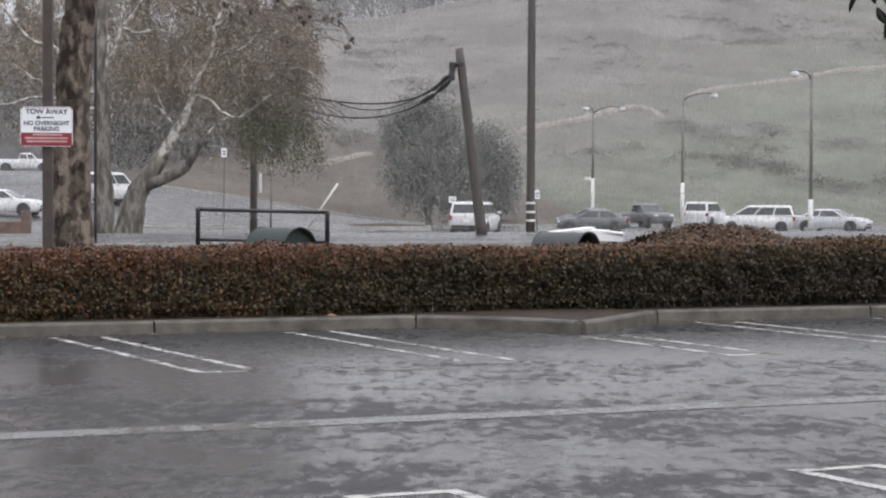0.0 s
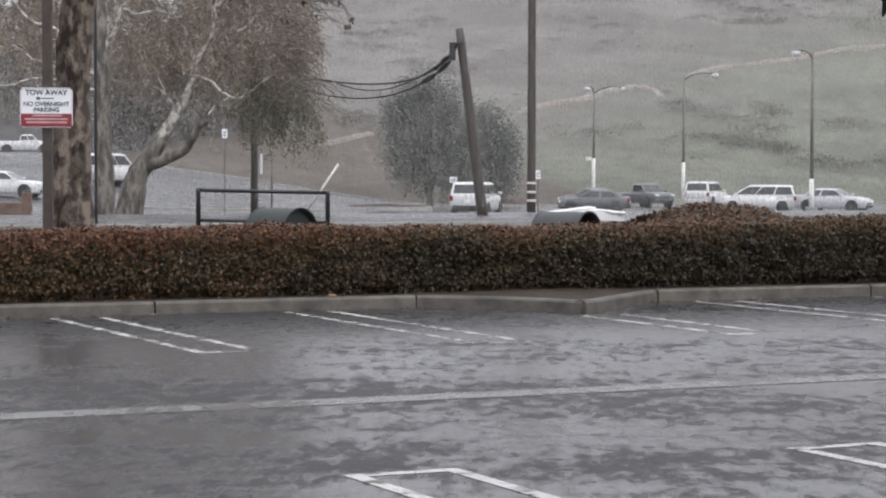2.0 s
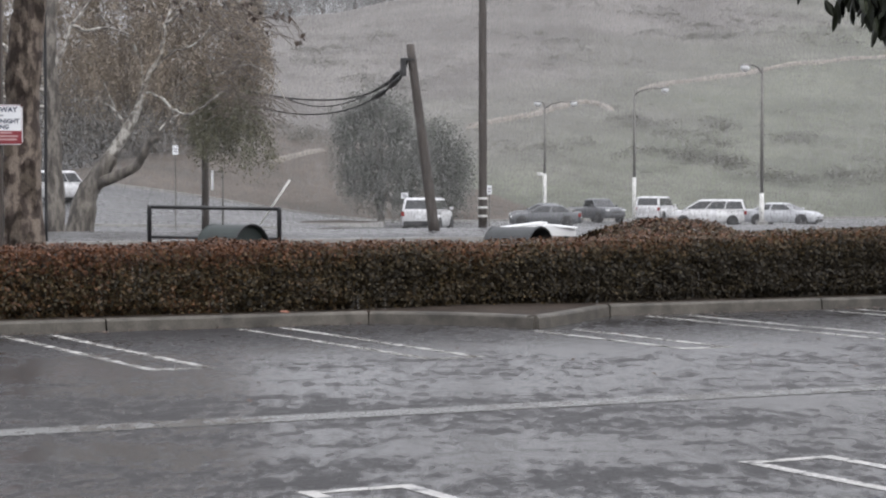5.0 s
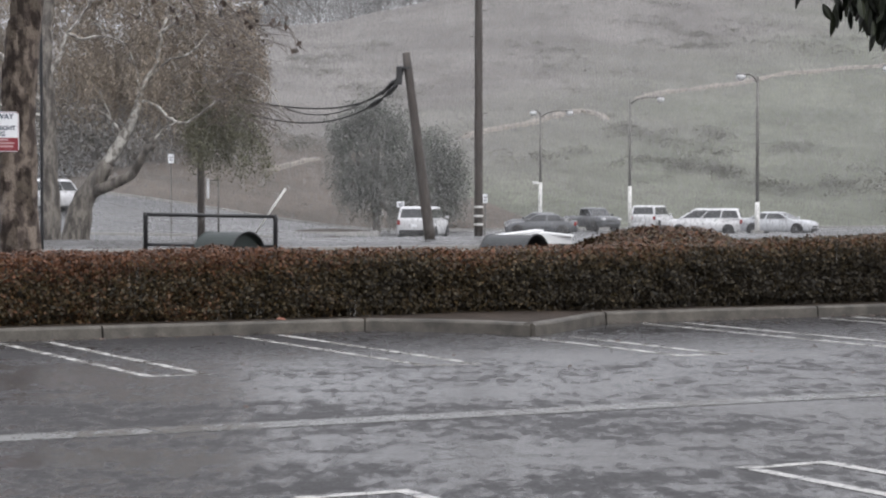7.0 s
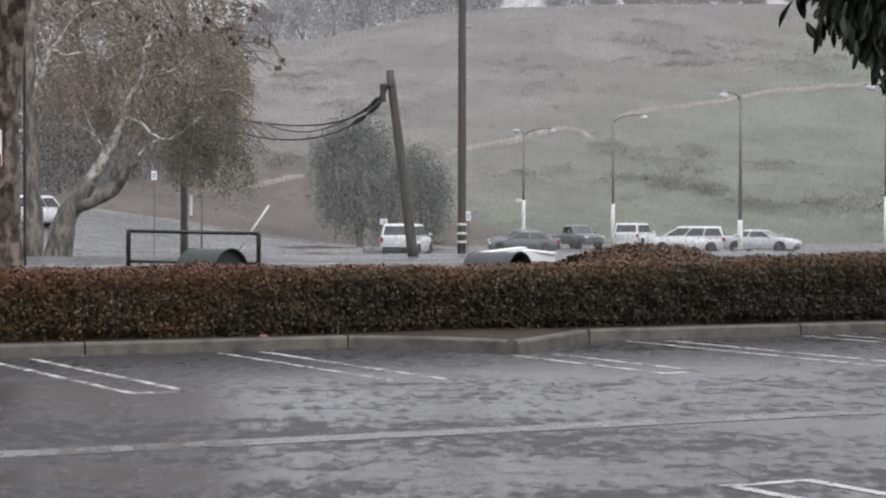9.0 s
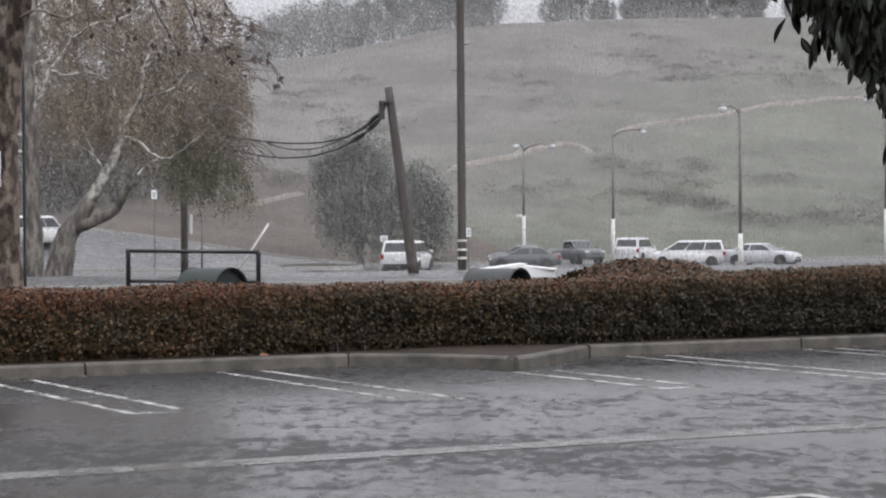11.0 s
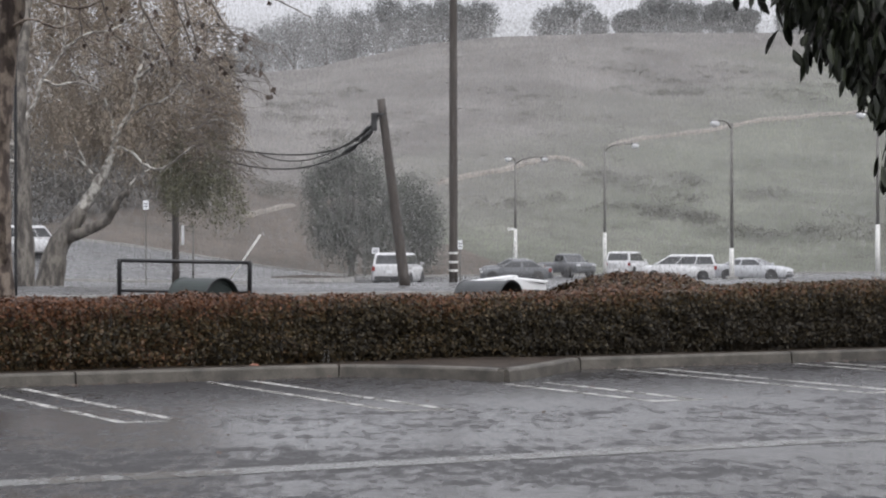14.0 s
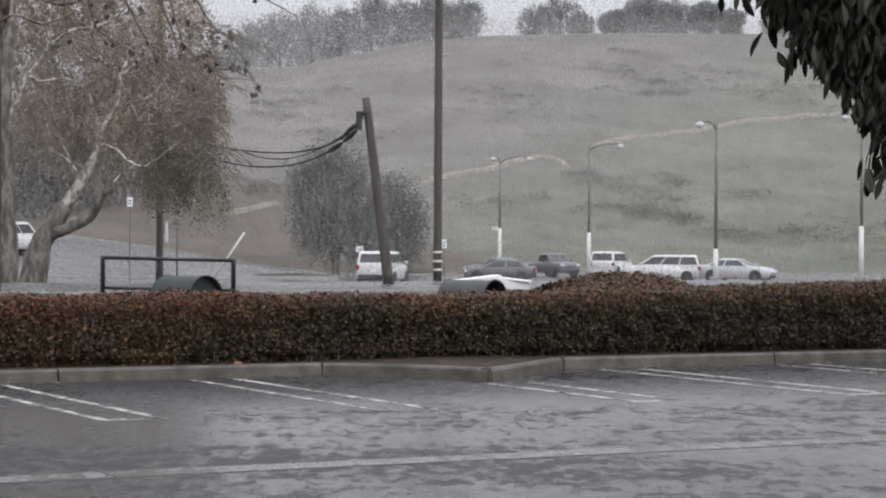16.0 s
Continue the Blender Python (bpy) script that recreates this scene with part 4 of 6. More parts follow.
def near_sycamore():
    t = thing("sycamore_tree", "tall sycamore with mottled flaking bark behind the hedge", "tree")
    bm = bmesh.new()
    base = (-6.519, 39.000, 0.689)
    g = ground_z(base[0], base[1])
    pts = [(base[0], base[1], g - 0.2), (-6.524, 39.000, 1.478), (-6.537, 39.000, 2.791), (-6.491, 39.000, 3.799), (-6.395, 39.000, 4.805), (-6.228, 39.000, 5.809), (-6.031, 39.200, 6.838), (-5.796, 39.500, 8.195), (-5.758, 40.000, 9.813)]
    w = wobble(pts, 0.05, 2.0, 5)
    n = len(w) - 1
    radii = []
    for i, p in enumerate(w):
        h = p.z - g
        radii.append(0.36 + 0.34 * math.exp(-max(h, 0) / 0.35) * 0.55 - 0.16 * (i / n))
    tube(bm, w, radii, 22)
    for v in bm.verts:
        d = noise.noise(v.co * 1.7) * 0.035 + noise.noise(v.co * 5.0) * 0.02
        v.co.x += d
        v.co.y += d * 0.7
    tr = part("trunk", bm, M_BARK, t, smooth=True)
    # loose plates of bark, proud of the trunk
    r2 = random.Random(4)
    for i in range(70):
        j = r2.randrange(2, n - 6)
        a = r2.uniform(-2.6, -0.5)
        p, rr = w[j], radii[j]
        bm = bmesh.new()
        hh, ww = r2.uniform(0.10, 0.32), r2.uniform(0.04, 0.10)
        rows = []
        zc = r2.uniform(-0.15, 0.15)
        for zz, f in ((-hh, 0.4), (-hh * 0.4, 1.0), (hh * 0.5, 0.8), (hh, 0.3)):
            row = []
            for b in (-1, 0, 1):
                aa = a + b * ww * f / rr + 0.05 * zz
                lift = 0.028 if b else 0.038
                row.append(bm.verts.new((p.x + (rr + lift) * math.cos(aa), p.y + (rr + lift) * math.sin(aa), p.z + zc + zz)))
            rows.append(row)
        for r0, r1 in zip(rows, rows[1:]):
            for k in range(2):
                bm.faces.new((r0[k], r0[k + 1], r1[k + 1], r1[k]))
        gm = bmesh.ops.solidify(bm, geom=bm.faces[:], thickness=0.03)
        part("bark_plate", bm, M_BARK, tr)
    sets = [
        (0.13, 0.05, [(-6.187, 39.000, 5.910), (-5.222, 38.600, 6.660), (-4.082, 38.200, 7.001), (-3.080, 38.000, 6.729)]),
        (0.12, 0.04, [(-6.444, 39.000, 4.905), (-6.942, 39.000, 6.010), (-7.789, 39.500, 7.182), (-8.706, 40.000, 8.278)]),
        (0.10, 0.03, [(-6.011, 39.200, 6.838), (-4.867, 39.000, 8.113), (-3.612, 38.500, 8.523)]),
        (0.035, 0.014, [(-6.119, 39.100, 6.423), (-5.539, 38.700, 5.977), (-4.914, 38.500, 5.806), (-4.504, 38.400, 5.943)]),
        (0.030, 0.012, [(-6.310, 39.000, 5.408), (-5.795, 38.400, 5.597), (-5.209, 38.100, 5.420), (-4.753, 38.000, 5.606)]),
    ]
    for i, (r0, r1, pp) in enumerate(sets):
        bm = bmesh.new()
        limb(bm, pp, r0, r1, 10 + i, 0.06)
        part("limb", bm, M_BARK, t, smooth=True)
    # drooping twigs that reach out over the verge, with a few dead leaves
    r3 = random.Random(9)
    bm = bmesh.new()
    ends = []
    routes = [
        [(-3.472, 38.000, 6.827), (-3.082, 38.000, 5.997), (-2.790, 38.000, 5.116), (-2.319, 38.000, 4.705), (-1.690, 38.000, 4.646)],
        [(-3.776, 38.100, 6.938), (-3.247, 38.200, 5.921), (-2.891, 38.300, 5.045), (-2.622, 38.400, 4.460)],
        [(-3.080, 38.000, 6.729), (-2.198, 38.000, 6.290), (-1.410, 37.900, 5.888), (-0.823, 37.900, 5.595)],
        [(-3.178, 38.000, 6.729), (-2.592, 38.000, 5.899), (-2.200, 38.000, 5.312), (-1.415, 38.000, 5.116)],
        [(-4.378, 38.200, 6.922), (-3.908, 38.400, 6.042), (-3.523, 38.500, 5.261), (-3.127, 38.500, 4.666), (-2.729, 38.500, 4.368)],
        [(-4.798, 38.400, 6.832), (-4.527, 38.600, 5.965), (-4.341, 38.700, 5.379), (-3.642, 38.700, 4.980)],
        [(-5.222, 38.600, 6.660), (-4.927, 38.600, 5.866), (-4.842, 38.700, 5.180), (-4.244, 38.700, 4.781)],
    ]
    for i, pp in enumerate(routes):
        w = limb(bm, pp, 0.030, 0.009, 30 + i, 0.05, 5)
        ends += w[len(w) // 2:]
        for k in range(7):
            j = r3.randrange(len(w) // 3, len(w))
            s = w[j]
            e = s + Vector((r3.uniform(-0.1, 0.5), r3.uniform(-0.2, 0.2), r3.uniform(-0.4, 0.12)))
            mid = (s + e) / 2 + Vector((0.06, 0, -0.06))
            tube(bm, [s, mid, e], [0.011, 0.008, 0.006], 4)
            ends.append(e)
    tagged(part("twig_spray", bm, M_TWIG, t, "thin drooping bare twigs"), kind="stuff")
    pick = [r3.choice(ends) for _ in range(90)]
    c = np.array([tuple(p) for p in pick]) + rng.normal(size=(90, 3)) * 0.05
    ax = unit(rng.normal(size=(90, 3)) * 0.5 + np.array([[0, 0, -1.0]])) * rng.uniform(0.09, 0.17, (90, 1))
    sd = unit(np.cross(ax, rand_dirs(90))) * rng.uniform(0.06, 0.11, (90, 1))
    tagged(cards("dead_leaves", c, ax, sd, M_DEADLEAF, t, "curled dark dead leaves", bend=0.35), kind="stuff")


near_sycamore()


def leaning_sycamore():
    t = thing("leaning_sycamore", "leaning sycamore with pale forked limbs and brown hanging foliage", "tree")
    b = (-10.059, 71.000, 0.391)
    g = ground_z(b[0], b[1])
    bm = bmesh.new()
    limb(bm, [(b[0], b[1], g - 0.2), (-9.946, 71.000, 0.944), (-9.796, 71.000, 1.533), (-9.425, 71.000, 2.122), (-8.980, 71.000, 2.783)], 0.52, 0.25, 1, 0.05, 14)
    part("trunk", bm, M_BARK_GREY, t, smooth=True)
    limbs = [
        (0.26, 0.14, [(-9.017, 71.000, 2.747), (-8.498, 71.000, 3.592), (-8.165, 71.000, 4.216), (-7.979, 71.000, 4.804)]),
        (0.14, 0.06, [(-7.979, 71.000, 4.767), (-7.756, 71.000, 5.445), (-7.386, 71.000, 6.087), (-7.236, 71.000, 7.003), (-7.006, 71.500, 8.146), (-7.143, 72.000, 9.674)]),
        (0.26, 0.12, [(-9.610, 71.000, 1.790), (-8.859, 70.600, 2.082), (-8.139, 70.400, 2.410), (-7.787, 70.200, 2.989), (-7.418, 70.000, 3.402)]),
        (0.10, 0.04, [(-7.942, 71.000, 4.804), (-7.443, 70.800, 4.685), (-6.985, 70.600, 4.275), (-6.556, 70.500, 4.089), (-6.127, 70.400, 4.231), (-5.344, 70.200, 4.805)]),
        (0.10, 0.04, [(-8.072, 71.000, 4.437), (-8.032, 71.500, 5.564), (-8.364, 72.000, 6.521), (-8.081, 72.000, 7.449), (-8.262, 72.000, 8.747)]),
        (0.08, 0.03, [(-8.498, 71.000, 3.592), (-8.963, 71.500, 4.271), (-9.531, 71.600, 4.552), (-10.550, 71.600, 4.645)]),
        (0.07, 0.03, [(-7.756, 71.000, 5.445), (-7.055, 71.000, 6.087), (-6.319, 71.000, 6.362), (-5.606, 71.300, 7.209)]),
        (0.08, 0.03, [(-7.236, 71.000, 7.003), (-6.499, 71.000, 7.735), (-5.762, 71.000, 8.649), (-4.877, 71.500, 9.434)]),
        (0.06, 0.02, [(-7.418, 70.000, 3.402), (-7.108, 70.000, 3.855), (-6.600, 70.000, 4.126)]),
        (0.06, 0.025, [(-8.364, 72.000, 6.521), (-9.014, 72.000, 7.078), (-9.849, 72.000, 7.635), (-10.589, 72.000, 8.562)]),
        (0.06, 0.02, [(-5.587, 71.000, 5.354), (-4.668, 71.000, 5.720), (-3.841, 71.000, 5.354), (-3.291, 71.000, 4.437)]),
        (0.05, 0.02, [(-8.963, 71.500, 4.271), (-9.329, 71.500, 5.195), (-9.881, 71.500, 5.933), (-10.260, 71.600, 7.048)]),
    ]
    for i, (r0, r1, pp) in enumerate(limbs):
        bm = bmesh.new()
        thick = 0.86 if i in (0, 2) else 0.66
        limb(bm, pp, r0 * thick, r1 * thick, 50 + i, 0.09, 8, 4, 0.2)
        if i == 2:
            part("limb", bm, M_BARK_GREY, t, "dark grey lower limb", smooth=True)
        else:
            part("limb", bm, M_BARK_PALE, t, "pale mottled limb", smooth=True)
    # crown of hanging brown shoots, thicker towards the lower right
    n = 1450
    cs = []
    k = 71 / 3854.0
    while len(cs) < n:
        u, v = rng.uniform(200, 600), rng.uniform(-330, 235)
        edge = 548 + 34 * noise.noise((v * 0.012, 1, 0)) - max(0, (-60 - v)) * 0.25
        low = 232 + 26 * noise.noise((u * 0.02, 4, 0)) if u > 430 else 105 + (u - 200) * 0.30 + 26 * noise.noise((u * 0.02, 8, 0))
        if u > edge or v > low - 30 or (v < 20 and rng.random() < 0.45) or noise.noise((u * 0.016, v * 0.012, 3)) < -0.33:
            continue
        cs.append(((u - 784) * k, 73 + rng.uniform(-2.2, 4.0), 1.68 - (v - 310) * k))
    c, a, s_ = hang_leaves(np.array(cs), 1.9, 84, 0.090)
    green = (c[:, 0] > -6.8) & (c[:, 2] < 4.6 + 0.35 * np.sin(c[:, 0] * 5) + rng.normal(0, 0.5, len(c)))
    tagged(cards("crown", c[~green], a[~green], s_[~green], M_BROWN_LEAF, t, "brown hanging foliage", bend=0.1), kind="stuff")
    tagged(cards("green_skirt", c[green], a[green], s_[green], M_OLIVE_LEAF, t, "dull olive foliage hanging lowest", bend=0.1), kind="stuff")
    # bare twigs fringing the crown
    bm = bmesh.new()
    r2 = random.Random(3)
    for i in range(110):
        u, v = r2.uniform(450, 555), r2.uniform(-80, 190)
        s = Vector(((u - 784) * k, 71 + r2.uniform(-1, 1), 1.68 - (v - 310) * k))
        e = s + Vector((r2.uniform(0.6, 1.7), r2.uniform(-0.4, 0.4), r2.uniform(-0.9, 0.2)))
        m = (s + e) / 2 + Vector((0, 0, r2.uniform(0.1, 0.35)))
        w = limb(bm, [s, m, e], 0.026, 0.010, 80 + i, 0.05, 4, 3)
        for j in range(3):
            q = r2.choice(w[2:])
            q2 = q + Vector((r2.uniform(-0.2, 0.5), 0, r2.uniform(-0.5, 0.1)))
            tube(bm, [q, (q + q2) / 2 + Vector((0.04, 0, -0.04)), q2], [0.012, 0.010, 0.008], 4)
    tagged(part("twig_spray", bm, M_TWIG, t, "fine bare twigs"), kind="stuff")


leaning_sycamore()


def upright_sycamore():
    t = thing("upright_sycamore", "upright grey-barked sycamore with sparse brown foliage across the road", "tree")
    b = (-10.546, 69.000, 0.392)
    g = ground_z(b[0], b[1])
    bm = bmesh.new()
    limb(bm, [(b[0], b[1], g - 0.2), (-10.541, 69.000, 1.322), (-10.585, 69.000, 3.110), (-10.614, 69.000, 4.537), (-10.677, 69.000, 6.141), (-10.621, 69.400, 7.956), (-10.559, 70.000, 9.812)], 0.36, 0.14, 3, 0.06, 14)
    part("trunk", bm, M_BARK_GREY, t, smooth=True)
    limbs = [
        (0.12, 0.04, [(-10.614, 69.000, 4.537), (-11.324, 69.000, 5.250), (-12.121, 69.500, 6.173), (-13.111, 70.000, 6.567), (-14.009, 70.000, 7.650)]),
        (0.09, 0.03, [(-10.645, 69.000, 5.428), (-10.212, 69.000, 6.141), (-9.977, 69.000, 6.853), (-9.348, 69.000, 7.742), (-9.306, 69.000, 9.163)]),
        (0.07, 0.03, [(-10.615, 69.000, 4.181), (-11.686, 69.000, 4.502), (-12.831, 69.400, 4.643), (-13.771, 69.600, 4.418), (-14.894, 69.800, 4.570)]),
        (0.08, 0.03, [(-10.621, 69.400, 7.956), (-11.582, 69.600, 9.049), (-12.728, 70.000, 9.992), (-13.804, 70.000, 11.251)]),
        (0.06, 0.02, [(-9.977, 69.000, 6.853), (-9.531, 69.000, 6.675), (-8.843, 69.200, 6.779), (-8.139, 69.300, 6.518)]),
        (0.05, 0.02, [(-11.324, 69.000, 5.250), (-11.862, 69.000, 4.983), (-12.809, 69.300, 5.266), (-13.582, 69.600, 5.731)]),
        (0.06, 0.02, [(-9.348, 69.000, 7.742), (-8.632, 69.000, 8.275), (-7.773, 69.300, 8.482), (-6.716, 69.500, 9.217)]),
    ]
    for i, (r0, r1, pp) in enumerate(limbs):
        bm = bmesh.new()
        limb(bm, pp, r0, r1, 120 + i, 0.09, 8, 4, 0.2)
        part("limb", bm, M_BARK_PALE, t, "pale mottled limb", smooth=True)
    cs = []
    k = 70 / 3854.0
    while len(cs) < 1250:
        u, v = rng.uniform(-170, 380), rng.uniform(-330, 150)
        low = 60 + (u + 170) * 0.12 + 40 * noise.noise((u * 0.02, 11, 0))
        if v > low or (u > 170 and rng.random() < 0.6) or noise.noise((u * 0.016, v * 0.012, 30)) < -0.25:
            continue
        cs.append(((u - 784) * k, 72 + rng.uniform(-2, 5), 1.68 - (v - 310) * k))
    c, a, s_ = hang_leaves(np.array(cs), 1.7, 76, 0.090)
    tagged(cards("crown", c, a, s_, M_BROWN_LEAF, t, "brown hanging foliage", bend=0.1), kind="stuff")


upright_sycamore()


def lobed_tree(name, label, x, y, lobes, n, leaf, material, trunk_r, seed, bare=False, loose=1.0):
    """A tree of several uneven leafy lobes on limbs. lobes: centre (dx, dy, z) and radii (rx, ry, rz)."""
    g = ground_z(x, y)
    t = thing(name, label, "tree", (x, y, g))
    lr = np.random.default_rng(seed)
    bm = bmesh.new()
    top = max(c[2] for c, r in lobes)
    limb(bm, [(0, 0, -0.3), (0.1, 0, top * 0.35), (0.05, 0.1, top * 0.7)], trunk_r, trunk_r * 0.5, seed, 0.1, 9)
    part("trunk", bm, M_BARK_GREY, t, smooth=True)
    bm = bmesh.new()
    for i, (c, r) in enumerate(lobes):
        limb(bm, [(0.05, 0, top * 0.3), (c[0] * 0.5, c[1] * 0.5, c[2] * 0.75), (c[0], c[1], c[2])], trunk_r * 0.5, trunk_r * 0.12, seed + i, 0.15, 6)
    part("limbs", bm, M_TWIG, t)
    pts = []
    tot = sum(r[0] * r[2] for c, r in lobes)
    for c, r in lobes:
        m = int(n * r[0] * r[2] / tot)
        d = unit(lr.normal(size=(m * 2, 3)))
        keep = np.array([noise.noise((a[0] * 2.2 + c[0], a[1] * 2.2, a[2] * 2.2 + seed)) for a in d])
        d = d[keep > (-0.1 if bare else -0.3)][:m]
        rad = (0.45 + (0.60 + 0.17 * loose) * lr.uniform(0, 1, (len(d), 1)) ** (0.9 + 0.35 * loose)) * np.array([[1 + (0.28 + 0.14 * loose) * noise.noise((a[0] * 3, a[1] * 3, a[2] * 3 + seed))] for a in d])
        pts.append(np.array(c) + d * rad * np.array(r))
    c = np.concatenate(pts)
    k = len(c)
    ax = unit(lr.normal(size=(k, 3)) + np.array([[0, 0, -0.5]])) * leaf * lr.uniform(0.5, 1.4, (k, 1))
    sd = unit(np.cross(ax, lr.normal(size=(k, 3)))) * leaf * 0.6 * lr.uniform(0.6, 1.3, (k, 1))
    tagged(cards("crown", c, ax, sd, material, t, bend=0.15), kind="stuff")
    return t


lobed_tree("round_tree", "tall dense grey-green tree behind the parked cars", -0.6, 150.0,
           [((-1.5, 0, 5.2), (1.9, 2, 3.4)), ((0.2, 0.5, 7.4), (2.1, 2, 2.1)), ((1.6, 0, 5.2), (1.9, 2, 2.9)), ((-0.6, 0, 8.0), (1.2, 1.2, 1.2)), ((-2.2, 0, 6.6), (1.2, 1, 1.5)), ((-1.5, 0, 3.2), (1.3, 1.5, 2.0)), ((0.7, -0.4, 2.6), (1.9, 1.6, 2.4)), ((2.3, 0, 3.2), (1.2, 1.4, 2.3))],
           54000, 0.13, M_GREYGREEN, 0.3, 11)
lobed_tree("round_tree", "lower grey-green tree standing behind the tall dense one", 4.1, 166.0,
           [((0.0, 0, 4.4), (1.9, 2, 2.8)), ((1.0, 0, 3.4), (1.4, 2, 2.4)), ((-0.9, 0, 5.6), (1.5, 1.5, 1.7)), ((0.4, 0, 1.6), (1.8, 1.6, 1.6))],
           24000, 0.145, M_GREYGREEN, 0.25, 19)
for u, d, h, w, sd_ in ((330, 182, 8.0, 6.0, 12), (440, 188, 7.0, 5.2, 13), (240, 184, 8.5, 5.5, 14), (70, 216, 9.5, 8.0, 15), (-40, 214, 10.0, 8.0, 16)):
    lobed_tree("background_tree", "dull brown-green tree standing behind the sycamores", (u - 784) / 3854 * d, d,
               [((-w * 0.4, 0, h * 0.55), (w * 0.5, 2, h * 0.40)), ((w * 0.4, 0, h * 0.5), (w * 0.5, 2, h * 0.42)), ((0, 0, h * 0.72), (w * 0.45, 2, h * 0.28)), ((0, 0, h * 0.25), (w * 0.7, 2, h * 0.25))],
               11000, 0.26, M_BROWNGREEN, 0.2, sd_)
# trees along the skyline
SKY = [(560, -40, 8, 0), (610, -85, 9, 0), (668, -105, 10, 0), (725, -120, 9, 0), (775, -112, 8, 0), (830, -138, 8, 0), (885, -128, 10, 0), (940, -132, 10, 0),
       (992, -126, 9, 0), (1120, -118, 7, 1), (1165, -132, 9, 1), (1205, -104, 5, 1), (1265, -100, 7, 0), (1318, -136, 9, 0), (1372, -128, 8, 0), (1425, -104, 7, 0), (1470, -106, 6, 0),
       (500, -20, 8, 0), (440, 10, 8, 0), (1560, -112, 8, 0), (1660, -116, 8, 0)]
for i, (u, top, w, bare) in enumerate(SKY):
    y = 455 + 14 * math.sin(i * 2.4)
    x = (u - 784) / 3854 * y
    z = 1.68 + (310 - top) / 3854 * y
    h = max(7.0, z - ground_z(x, y))
    wd = w * 0.78
    s = 0.5 + 0.5 * math.sin(i * 1.7)
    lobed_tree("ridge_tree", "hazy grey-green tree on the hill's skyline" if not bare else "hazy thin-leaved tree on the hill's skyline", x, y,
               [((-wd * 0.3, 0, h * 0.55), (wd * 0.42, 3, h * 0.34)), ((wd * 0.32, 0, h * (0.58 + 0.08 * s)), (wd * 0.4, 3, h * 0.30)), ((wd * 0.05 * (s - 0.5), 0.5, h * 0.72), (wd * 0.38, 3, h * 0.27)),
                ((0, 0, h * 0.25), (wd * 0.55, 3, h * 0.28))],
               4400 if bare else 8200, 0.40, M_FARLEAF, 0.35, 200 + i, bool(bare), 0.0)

# ---- scrub on the hillside, dirt trails ----
def build_scrub():
    sc = tagged(new("hill_scrub"), "soft grey-green scrub scattered over the hillside", "scrub", kind="stuff")
    cs, sz = [], []
    r2 = random.Random(21)
    # thickets: plan centre, half width across, half depth, bushes
    thickets = ((-10, 296, 5, 6, 22), (-4, 327, 5, 6, 16), (-7, 283, 6, 5, 24), (-1, 264, 6, 6, 26), (26.5, 229, 3.2, 7, 26), (27, 208, 4, 4, 30),
                (31, 206, 5, 4, 36), (32, 221, 4, 6, 22), (48, 376, 5, 4, 12), (47, 326, 7, 9, 26), (42, 226, 3, 5, 14), (62, 357, 8, 8, 16), (40, 199, 6, 3, 30),
                (46, 202, 6, 4, 32), (36, 235, 3, 5, 12), (-10, 209, 4, 6, 24), (24, 284, 8, 8, 16), (38, 352, 8, 8, 14), (54, 210, 6, 6, 20), (60, 322, 9, 9, 30), (52, 340, 7, 7, 24), (42, 318, 5, 6, 20), (44, 345, 5, 7, 16), (14, 204, 5, 5, 14), (20, 300, 6, 8, 14), (70, 335, 8, 8, 20))
    for cx, cy, hx, hy, count in thickets:
        for _ in range(count):
            x, y = r2.gauss(cx, hx * 0.6), r2.gauss(cy, hy * 0.6)
            r = r2.uniform(0.35, 1.15)
            cs.append((x, y, ground_z(x, y) + r * 0.2))
            sz.append(r)
    for _ in range(260):
        x, y = sn(r2.uniform(-40, 190), r2.uniform(150, 365))
        if -45 < x < 100:
            r = r2.uniform(0.25, 0.7)
            cs.append((x, y, ground_z(x, y) + r * 0.2))
            sz.append(r)
    m = 130
    cs, sz = np.array(cs), np.array(sz)
    d = rand_dirs(len(cs) * m).reshape(len(cs), m, 3)
    d[:, :, 2] = np.abs(d[:, :, 2]) * 0.8
    c = cs[:, None, :] + d * sz[:, None, None] * rng.uniform(0.6, 1.1, (len(cs), m, 1)) * np.array([1.25, 1.0, 0.9])
    c = c.reshape(-1, 3)
    k = len(c)
    q = np.repeat(sz, m)[:, None] * 0.13
    ax = rand_dirs(k) * q * rng.uniform(0.6, 1.4, (k, 1))
    sd = unit(np.cross(ax, rand_dirs(k))) * q * 0.7
    o = cards("shrubs", c, ax, sd, M_SCRUB, sc)
    o["kind"] = "stuff"


build_scrub()


